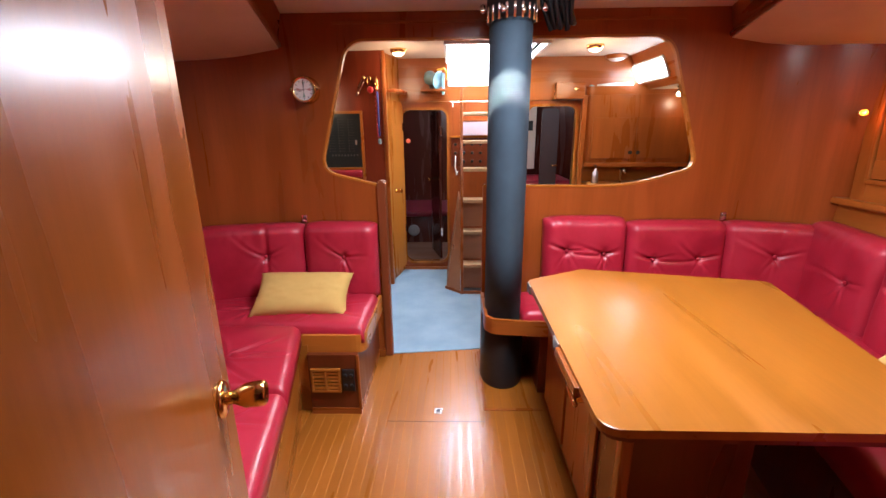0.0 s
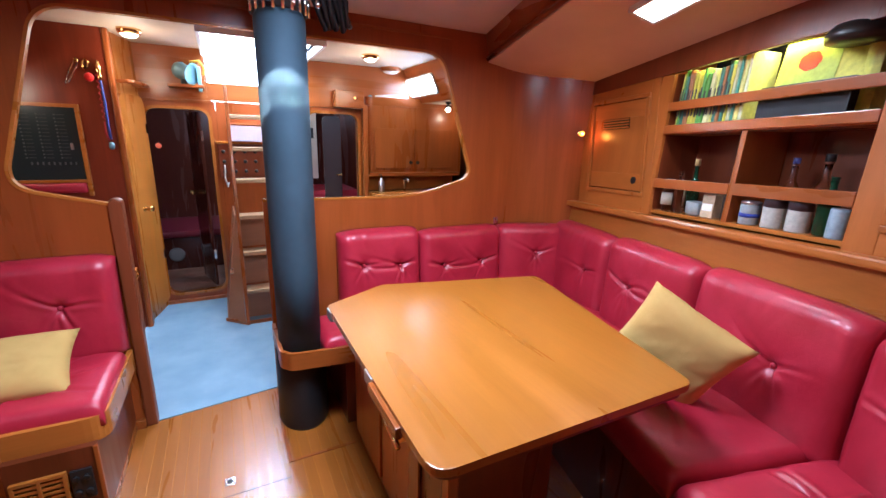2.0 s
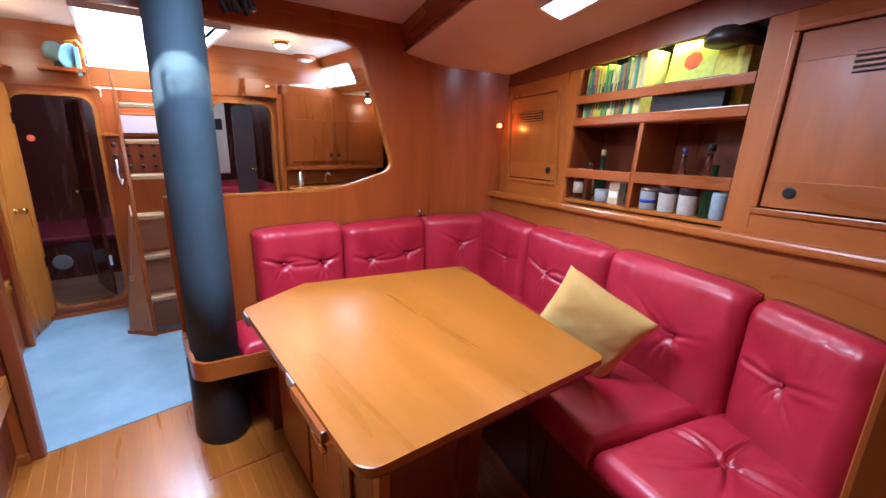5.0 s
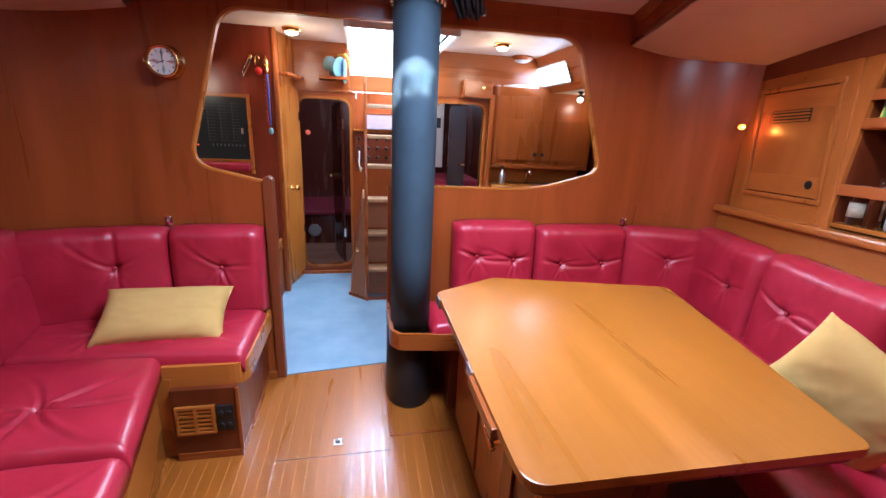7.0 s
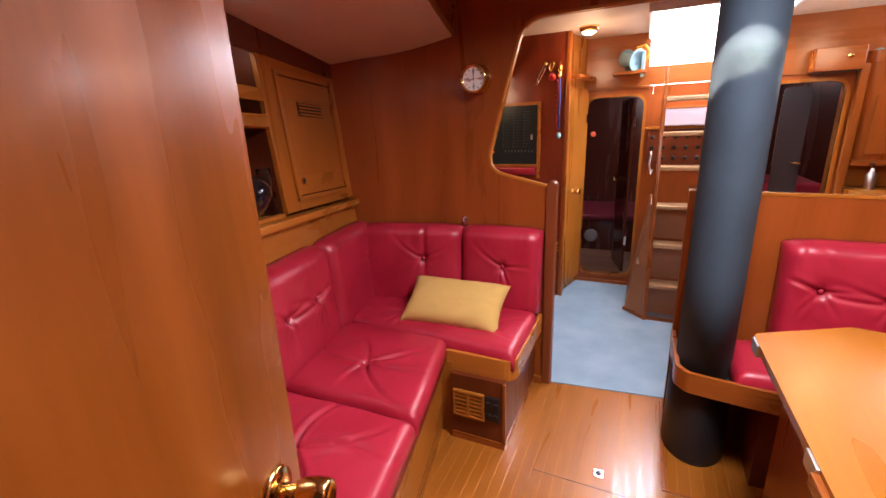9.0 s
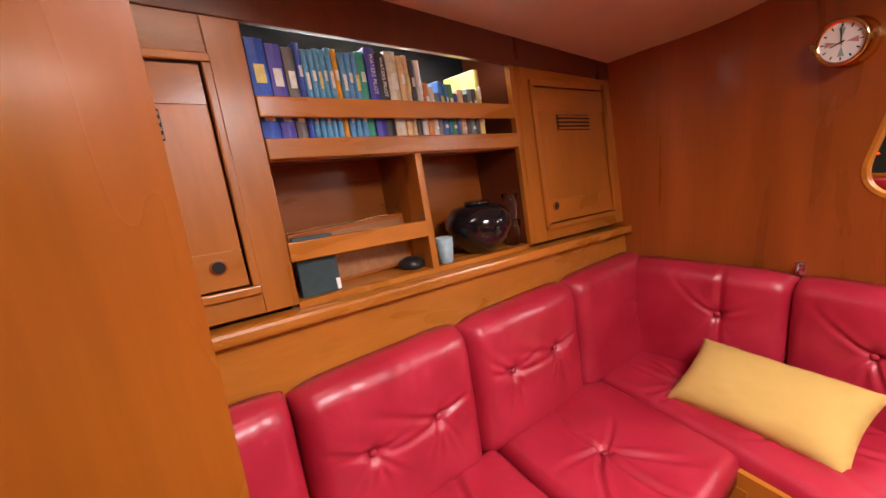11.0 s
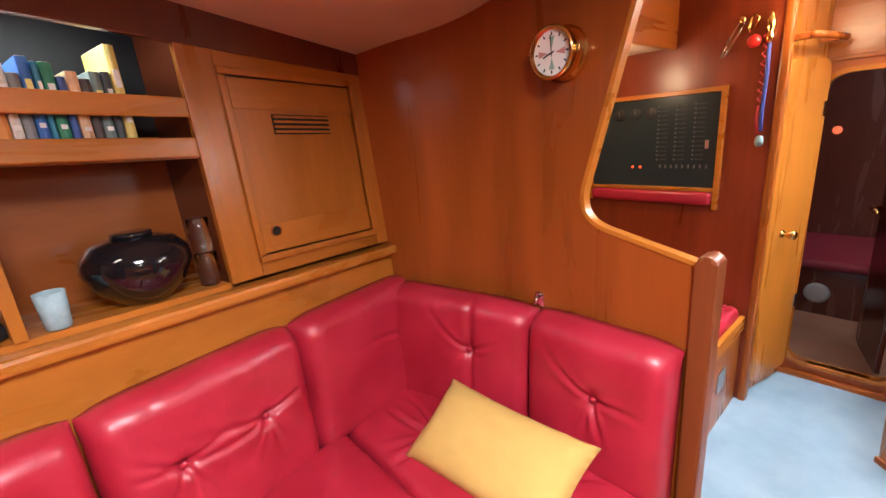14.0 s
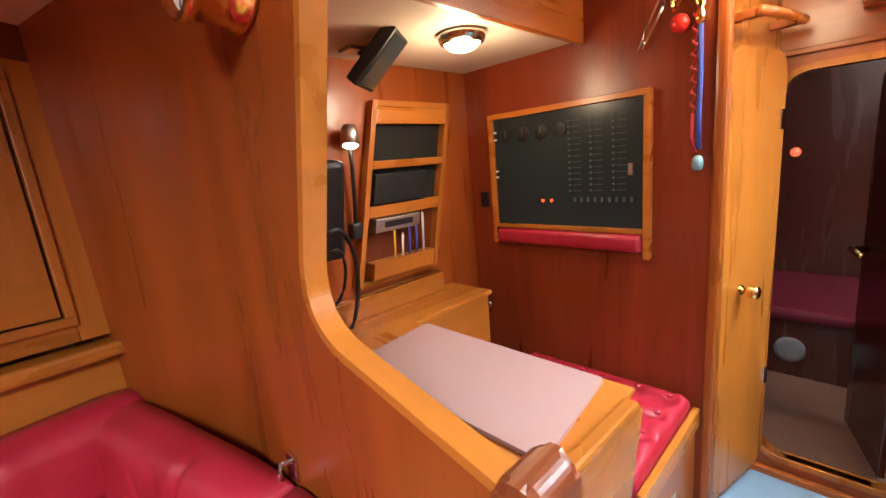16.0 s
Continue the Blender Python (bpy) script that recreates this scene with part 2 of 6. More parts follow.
def boxed(x0, x1, y0, y1, z0, z1, bevel=0.0, m=None):
    return box(bmesh.new(), x0, x1, y0, y1, z0, z1, bevel, m)


def prism(bm, poly, axis, a, b, bevel=0.0, m=None):
    """A flat outline swept along an axis from a to b. The outline is in the other two axes, in order."""
    def at(p, h):
        return {"x": (h, p[0], p[1]), "y": (p[0], h, p[1]), "z": (p[0], p[1], h)}[axis]
    v0 = [bm.verts.new(at(p, a)) for p in poly]
    v1 = [bm.verts.new(at(p, b)) for p in poly]
    n = len(poly)
    faces = [bm.faces.new(v0), bm.faces.new(v1)]
    for i in range(n):
        faces.append(bm.faces.new((v0[i], v0[(i + 1) % n], v1[(i + 1) % n], v1[i])))
    if bevel:
        es = list({e for f in faces[:2] for e in f.edges})
        bmesh.ops.bevel(bm, geom=es, offset=bevel, segments=2, profile=0.6, affect="EDGES")
    if m is not None:
        for v in bm.verts:
            v.co = m @ v.co
    return bm


def rounded(poly, radii, steps=6):
    """An outline with its corners rounded."""
    out, n = [], len(poly)
    for i, p in enumerate(poly):
        r = radii[i] if isinstance(radii, (list, tuple)) else radii
        p = Vector(p)
        if r <= 0:
            out.append(tuple(p))
            continue
        a, b = Vector(poly[i - 1]) - p, Vector(poly[(i + 1) % n]) - p
        d = min(r, a.length * 0.49, b.length * 0.49)
        p0, p1 = p + a.normalized() * d, p + b.normalized() * d
        for k in range(steps + 1):
            t = k / steps
            out.append(tuple((1 - t) ** 2 * p0 + 2 * t * (1 - t) * p + t * t * p1))
    return out


def lathe(bm, profile, m, seg=24):
    """A turned shape: (radius, height) points about the z axis of m."""
    rings = []
    for r, h in profile:
        rings.append([bm.verts.new(m @ Vector((r * math.cos(2 * math.pi * k / seg), r * math.sin(2 * math.pi * k / seg), h))) for k in range(seg)])
    for a, b in zip(rings, rings[1:]):
        for k in range(seg):
            bm.faces.new((a[k], a[(k + 1) % seg], b[(k + 1) % seg], b[k]))
    bm.faces.new(rings[0])
    bm.faces.new(rings[-1])
    return bm


def tube(bm, points, radius, seg=8):
    """A round bar along a line of points."""
    pts = [Vector(p) for p in points]
    rings = []
    for i, p in enumerate(pts):
        d = (pts[min(i + 1, len(pts) - 1)] - pts[max(i - 1, 0)]).normalized()
        up = Vector((0, 0, 1)) if abs(d.z) < 0.9 else Vector((1, 0, 0))
        s = d.cross(up).normalized()
        u = s.cross(d)
        rings.append([bm.verts.new(p + radius * (math.cos(2 * math.pi * k / seg) * s + math.sin(2 * math.pi * k / seg) * u)) for k in range(seg)])
    for a, b in zip(rings, rings[1:]):
        for k in range(seg):
            bm.faces.new((a[k], a[(k + 1) % seg], b[(k + 1) % seg], b[k]))
    bm.faces.new(rings[0])
    bm.faces.new(rings[-1])
    return bm


def strip(bm, line, axis, a, b, width, closed=False):
    """A band of constant width laid round an open outline, from a to b along an axis."""
    pts = [Vector(p) for p in line]
    off = []
    for i, p in enumerate(pts):
        d = (pts[min(i + 1, len(pts) - 1)] - pts[max(i - 1, 0)]).normalized()
        off.append(p + Vector((-d.y, d.x)) * width)
    def at(p, h):
        return {"x": (h, p.x, p.y), "y": (p.x, h, p.y), "z": (p.x, p.y, h)}[axis]
    rows = [[bm.verts.new(at(p, h)) for p in pp] for pp, h in ((pts, a), (pts, b), (off, b), (off, a))]
    for i in range(len(pts) - 1):
        for r0, r1 in zip(rows, rows[1:] + rows[:1]):
            bm.faces.new((r0[i], r0[i + 1], r1[i + 1], r1[i]))
    for i in (0, -1):
        bm.faces.new([r[i] for r in rows])
    return bm


def facing(at, way):
    """A frame at a place with its z axis along a way."""
    return Matrix.Translation(at) @ Vector(way).to_track_quat("Z", "Y").to_matrix().to_4x4()


# ---- structure ----
SLOPE, SHEER = 0.2, 0.12


def sheet(name, corners, mat, thick, label="", kind="structure"):
    """A slab from four corners, thickened upwards or outwards."""
    bm = bmesh.new()
    a = [Vector(c) for c in corners]
    n = (a[1] - a[0]).cross(a[3] - a[0]).normalized() * thick
    lo, hi = [bm.verts.new(v) for v in a], [bm.verts.new(v + n) for v in a]
    bm.faces.new(lo), bm.faces.new(hi)
    for i in range(4):
        bm.faces.new((lo[i], lo[(i + 1) % 4], hi[(i + 1) % 4], hi[i]))
    return solid(name, bm, mat, label, kind=kind)


# opening of the main bulkhead: port window, passage and starboard window in one cut
edge = [(-0.69, 1.1), (-1.035, 1.185), (-0.838, 1.885), (0.9, 1.888), (1.125, 1.19), (0.74, 1.085), (-0.09, 1.095)]
opening = rounded(edge, [0, 0.11, 0.11, 0.11, 0.09, 0.15, 0], 20)
outline = [(-1.33, 0), (-0.69, 0)] + opening + [(-0.09, 0), (1.33, 0), (1.33, 2.2), (-1.33, 2.2)]
bulk = solid("wall_main_bulkhead", prism(bmesh.new(), outline, "y", 2.15, 2.174), wall_wood, "varnished mahogany bulkhead with a wide cut opening", kind="structure")
part("opening_trim", strip(bmesh.new(), opening, "y", 2.146, 2.178, -0.012), honey_x, bulk, "lighter varnished edging")
for side, nm, y1 in ((-1, "port", 1.87), (1, "starboard", 1.73)):
    bend = [(1.33 + 0.77 * t, 2.15 - (2.15 - y1) * (0.35 * t * t + 0.65 * t * min(1.0, t * 2.2))) for t in [k / 14 for k in range(15)]]
    wing = [(side * a, b) for a, b in bend] + [(side * a, b + 0.024) for a, b in bend[::-1]]
    bm = prism(bmesh.new(), wing, "z", 0, 2.2)
    for e in bm.edges:
        e.smooth = abs(e.verts[0].co.z - e.verts[1].co.z) > 1 and abs(abs(e.verts[0].co.x) - 1.715) < 0.38
    solid("wall_bulkhead_wing_" + nm, bm, wall_wood, "curved outer panel of the varnished bulkhead", kind="structure", smooth=True)
post = solid("trim_passage_post", prism(bmesh.new(), rounded([(-0.706, 0), (-0.658, 0), (-0.658, 1.135), (-0.706, 1.135)], [0, 0, 0.03, 0.03], 8), "y", 2.136, 2.2, 0.01), post_wood, "rounded mahogany post at the passage", kind="structure")
solid("trim_passage_skirt", boxed(-0.92, -0.703, 2.125, 2.149, 0.0, 0.045, 0.004), trim_x, "low mahogany skirting", kind="structure")
part("rail_groove", boxed(-0.9, 0.95, 2.143, 2.1495, 1.955, 1.968, 0.003), trim_x, bulk, "narrow moulding over the opening")

# forward bulkhead with the doorway in which the walk begins
solid("wall_forward_port", boxed(-2.1, -0.61, -0.124, -0.1, 0, 2.5), wall_wood, "varnished forward bulkhead", kind="structure")
solid("wall_forward_starboard", boxed(0.262, 2.12, -0.124, -0.1, 0, 2.5), wall_wood, "varnished forward bulkhead", kind="structure")
solid("trim_forward_jamb", boxed(0.222, 0.261, -0.127, -0.097, 0, 1.92, 0.005), trim_z, "varnished door jamb", kind="structure")
solid("wall_forward_lintel", boxed(-0.61, 0.262, -0.124, -0.1, 1.92, 2.5), wall_wood, "bulkhead over the doorway", kind="structure")
solid("wall_forward_cabin", boxed(-1.4, 1.4, -1.9, -1.86, -0.05, 2.5), dark_wood, "far wall of the dark forward cabin", kind="structure")
for side, nm in ((-1, "port"), (1, "starboard")):
    x = side * 1.4
    solid("wall_forward_cabin_" + nm, boxed(min(x, x + side * 0.04), max(x, x + side * 0.04), -1.9, -0.125, -0.05, 2.5), dark_wood, "side of the dark forward cabin", kind="structure")
solid("ceiling_forward_cabin", boxed(-1.44, 1.44, -1.9, -0.125, 2.3, 2.34), vinyl, "cream forward cabin ceiling", kind="structure")

# hull sides
for side, nm in ((-1, "port"), (1, "starboard")):
    solid("wall_hull_" + nm, boxed(side * 2.1 - 0.02, side * 2.1 + 0.02, -0.11, 6.2, -0.05, 2.4), dark_wood, "inside of the hull", kind="structure")

# saloon ceiling: coachroof panels, trunk sides and lowered side panels under the side decks
YF, YA = -0.1, 2.149


def zc(y, at):
    return at + SHEER * (2.15 - y)


def trunk_x(y):
    return 1.2 - SLOPE * (2.15 - y)


for side, nm in ((-1, "port"), (1, "starboard")):
    s = side
    lift = 0.022 if s > 0 else 0.0
    cs = [(s * trunk_x(YA), YA, zc(YA, 1.86 + lift)), (s * trunk_x(YF), YF, zc(YF, 1.86 + lift)), (s * (trunk_x(YF) + 0.86), YF, zc(YF, 1.725 + lift)), (s * (trunk_x(YA) + 0.86), YA, zc(YA, 1.725 + lift))]
    sheet("ceiling_side_" + nm, cs if s < 0 else cs[::-1], vinyl, 0.02 if s > 0 else 0.02, "cream vinyl panel under the side deck", "structure")
    cs = [(s * trunk_x(YA), YA, zc(YA, 1.862 + lift)), (s * trunk_x(YF), YF, zc(YF, 1.862 + lift)), (s * (trunk_x(YF) - 0.05), YF, zc(YF, 2.1)), (s * (trunk_x(YA) - 0.05), YA, zc(YA, 2.1))]
    sheet("wall_trunk_" + nm, cs if s > 0 else cs[::-1], trim_wood, -0.02 if s < 0 else -0.02, "mahogany side of the raised coachroof", "structure")
    lip = [Vector((s * (trunk_x(y) - 0.006), y, zc(y, 1.86 + lift))) for y in (YA, YF)]
    solid("trim_trunk_" + nm, tube(bmesh.new(), lip, 0.013, 10), trim_wood, "rounded mahogany edge under the coachroof side", kind="structure", smooth=True)
sheet("ceiling_coachroof", [(-1.2, YA, zc(YA, 2.04)), (-1.2, YF, zc(YF, 2.04)), (1.2, YF, zc(YF, 2.04)), (1.2, YA, zc(YA, 2.04))][::-1], vinyl, 0.03, "cream vinyl coachroof panels")
for x in (-0.36, 0.38):
    bm = bmesh.new()
    box(bm, x - 0.02, x + 0.02, YF, YA, 2.02, 2.05, 0.004)
    for v in bm.verts:
        v.co.z = zc(v.co.y, v.co.z)
    solid("trim_ceiling_batten", bm, trim_wood, "mahogany batten between ceiling panels", kind="structure")

# overhead hatch of the saloon
hz = zc(1.1, 2.035)
hatch = thing("deck_hatch", (0.05, 1.1, hz), "square frosted deck hatch letting daylight into the saloon", "hatch")
bm = bmesh.new()
for a, b, c, d in ((-0.24, 0.34, 0.79, 0.83), (-0.24, 0.34, 1.37, 1.41), (-0.24, -0.2, 0.83, 1.37), (0.30, 0.34, 0.83, 1.37)):
    box(bm, a, b, c, d, hz - 0.03, hz + 0.012, 0.004)
part("frame", bm, trim_wood, hatch)
part("pane", boxed(-0.2, 0.3, 0.83, 1.37, hz - 0.004, hz + 0.004), hatch_soft, hatch, "frosted bright pane")

# nav and galley ceilings
solid("ceiling_nav_side", boxed(-2.1, -1.29, 2.1745, 3.45, 1.775, 1.795), vinyl, "cream lowered ceiling over the chart table", kind="structure")
solid("trim_nav_ceiling", boxed(-1.29, -1.268, 2.1745, 3.45, 1.76, 2.05, 0.004), trim_wood, "mahogany face of the lowered ceiling", kind="structure")
solid("ceiling_aft_port", boxed(-1.268, -0.3, 2.1745, 4.0, 2.04, 2.07), vinyl, "cream ceiling by the companionway", kind="structure")
solid("ceiling_aft_starboard", boxed(0.42, 2.1, 2.1745, 4.3, 2.04, 2.07), vinyl, "cream galley ceiling", kind="structure")
solid("ceiling_aft_front", boxed(-0.3, 0.42, 2.1745, 3.0, 2.04, 2.07), vinyl, "cream ceiling before the companionway", kind="structure")
for x0, x1, nm in ((-0.325, -0.3, "port"), (0.42, 0.445, "starboard")):
    t = solid("trim_companionway_" + nm, boxed(x0, x1, 2.98, 3.98, 1.995, 2.16, 0.004), white_plastic, "white coaming beside the companionway hatch", kind="structure")
solid("trim_companionway_front", boxed(-0.3, 0.42, 2.98, 3.0, 1.995, 2.3, 0.004), white_plastic, "white coaming at the companionway hatch", kind="structure")
tr = [(1.5, 1.74), (1.36, 2.04), (1.375, 2.04), (1.515, 1.74)]
solid("wall_galley_trunk", prism(bmesh.new(), tr, "y", 2.1745, 4.28), trim_wood, "mahogany side over the galley", kind="structure")
solid("ceiling_galley_side", boxed(1.5, 2.1, 2.1745, 4.28, 1.74, 1.76), vinyl, "cream panel over the galley", kind="structure")
pl = thing("portlight", (1.43, 3.62, 1.88), "bright daylit rectangular portlight in the coachroof side", "portlight")
tilt = Matrix.Translation((1.43, 3.62, 1.88)) @ Matrix.Rotation(radians(-25), 4, "Y")
part("frame", prism(bmesh.new(), rounded([(-0.3, -0.09), (0.3, -0.09), (0.3, 0.09), (-0.3, 0.09)], 0.03), "x", -0.012, 0.0, 0.003, tilt), white_plastic, pl)
part("pane", prism(bmesh.new(), rounded([(-0.28, -0.07), (0.28, -0.07), (0.28, 0.07), (-0.28, 0.07)], 0.025), "x", -0.017, -0.013, 0, tilt), frosted, pl, "pane white with daylight")

# aft bulkhead with its two rounded doorways and the companionway above
AFT = 3.9


def oval(x0, x1, z0, z1, r=0.09):
    return rounded([(x0, z0), (x1, z0), (x1, z1), (x0, z1)], r, 8)


def doorway_wall(name, x0, x1, z0, z1, hole, label):
    hx0, hx1 = min(p[0] for p in hole), max(p[0] for p in hole)
    hz0, hz1 = min(p[1] for p in hole), max(p[1] for p in hole)
    bm = bmesh.new()
    n = len(hole)
    def outer(p):
        cx, cz = (hx0 + hx1) / 2, (hz0 + hz1) / 2
        dx, dz = p[0] - cx, p[1] - cz
        k = min(((x1 - cx) / dx if dx > 0 else (x0 - cx) / dx) if dx else 1e9, ((z1 - cz) / dz if dz > 0 else (z0 - cz) / dz) if dz else 1e9)
        return (cx + dx * k, cz + dz * k)
    pts = [(p, outer(p)) for p in hole]
    front = [[bm.verts.new((p[0], AFT, p[1])) for p in pair] for pair in pts]
    back = [[bm.verts.new((p[0], AFT + 0.035, p[1])) for p in pair] for pair in pts]
    for i in range(n):
        j = (i + 1) % n
        a, b = pts[i][1], pts[j][1]
        extra = None
        if abs(a[0] - b[0]) > 1e-6 and abs(a[1] - b[1]) > 1e-6:
            extra = (a[0] if abs(a[0] - x0) < 1e-6 or abs(a[0] - x1) < 1e-6 else b[0], a[1] if abs(a[1] - z0) < 1e-6 or abs(a[1] - z1) < 1e-6 else b[1])
        for rows, y in ((front, AFT), (back, AFT + 0.035)):
            loop = [rows[i][0], rows[i][1]] + ([bm.verts.new((extra[0], y, extra[1]))] if extra else []) + [rows[j][1], rows[j][0]]
            bm.faces.new(loop)
        bm.faces.new((front[i][0], front[j][0], back[j][0], back[i][0]))
    w = solid(name, bm, wall_wood, label, kind="structure")
    part("doorway_trim", strip(bmesh.new(), hole + hole[:1], "y", AFT - 0.012, AFT + 0.046, -0.022), honey_z, w, "rounded lighter door frame")
    return w


hole_p, hole_s = oval(-0.745, -0.318, 0.09, 1.59), oval(0.45, 0.905, 0.085, 1.61)
doorway_wall("wall_aft_port", -0.851, -0.26, 0, 1.66, hole_p, "mahogany aft bulkhead with a rounded doorway")
doorway_wall("wall_aft_starboard", 0.36, 0.98, 0, 1.66, hole_s, "mahogany aft bulkhead with a rounded doorway")
solid("wall_aft_middle", boxed(-0.259, 0.359, AFT, AFT + 0.035, 0, 1.66), wall_wood, "mahogany bulkhead behind the companionway steps", kind="structure")
solid("wall_aft_upper_port", boxed(-0.85, -0.31, AFT - 0.006, AFT + 0.035, 1.664, 2.08), trim_x, "upper mahogany board beside the companionway", kind="structure")
solid("wall_aft_upper_starboard", boxed(0.43, 2.1, AFT - 0.006, AFT + 0.035, 1.664, 2.08), trim_x, "upper mahogany board beside the companionway", kind="structure")
solid("wall_aft_upper_middle", boxed(-0.309, 0.429, AFT - 0.006, AFT + 0.035, 1.664, 1.80), trim_x, "mahogany board under the companionway", kind="structure")
solid("wall_aft_galley", boxed(0.981, 2.1, AFT + 0.3, AFT + 0.34, 0, 1.66), wall_wood, "mahogany wall behind the galley", kind="structure")
solid("trim_aft_moulding", boxed(-0.85, -0.281, AFT - 0.014, AFT - 0.007, 1.645, 1.662, 0.002), trim_x, "narrow moulding", kind="structure")

# companionway: bright opening under the sky
for x0, x1, nm in ((-0.36, -0.326, "port"), (0.446, 0.48, "starboard")):
    solid("wall_hatch_" + nm, boxed(x0, x1, 2.98, 4.3, 2.075, 2.5), white_plastic, "white side of the companionway", kind="structure")
solid("window_companionway", boxed(-0.3, 0.42, 4.02, 4.03, 1.6, 2.5), frosted, "companionway opening white with daylight", kind="structure")
solid("window_companionway_hatch", boxed(-0.32, 0.44, 3.0, 4.02, 2.34, 2.35), frosted, "open companionway hatch white with daylight", kind="structure")

# floors
solid("floor_base", boxed(-2.1, 2.12, -1.9, 6.2, -0.05, -0.006), holly, "pale seams of the teak cabin sole", kind="structure")
carpet = bmesh.new()
prism(carpet, [(-0.655, 2.165), (-0.05, 2.235), (1.6, 2.235), (1.6, 3.9), (-0.9, 3.9), (-0.9, 2.165)], "z", -0.0058, 0.004)
solid("carpet", carpet, carpet_mat, "pale blue fitted carpet on the passage floor", "carpet")
solid("floor_aft_port", boxed(-1.4, 0.2, 3.94, 5.9, -0.0058, 0.06), aft_sole_dim, "sole of the dark aft cabin", kind="structure")
solid("wall_aft_far", boxed(-2.1, 2.1, 5.6, 5.64, 0, 2.4), aft_wood_dim, "far wall of the aft cabins", kind="structure")
solid("wall_aft_divider", boxed(0.18, 0.22, 3.94, 5.6, 0, 2.4), aft_wood_dim, "divider between the aft cabins", kind="structure")
solid("ceiling_aft_cabins", boxed(-2.1, 2.1, 4.32, 5.64, 1.95, 1.98), vinyl, "ceiling of the aft cabins", kind="structure")

# nav station bulkhead and the side wall with its door
NAV = 3.45
solid("wall_nav_aft", boxed(-2.1, -0.854, NAV, NAV + 0.035, 0, 2.06), nav_wood, "dark mahogany bulkhead behind the chart table", kind="structure")
solid("trim_nav_post", boxed(-0.853, -0.82, NAV - 0.012, NAV + 0.05, 0, 2.04, 0.01), trim_z, "mahogany corner post", kind="structure")
solid("wall_nav_side", prism(bmesh.new(), [(-0.874, NAV + 0.051), (-0.853, NAV + 0.051), (-0.762, AFT - 0.015), (-0.784, AFT - 0.015)], "z", 0, 2.04), honey_z, "varnished side wall set at an angle", kind="structure")
solid("wall_nav_outboard", boxed(-1.87, -1.85, 2.1745, NAV, 0.0, 1.775), wall_wood, "mahogany lining outboard of the chart table", kind="structure")
solid("trim_nav_sill", boxed(-0.80, -0.28, AFT - 0.03, AFT - 0.001, 0, 0.03, 0.004), trim_x, "threshold strip along the carpet", kind="structure")


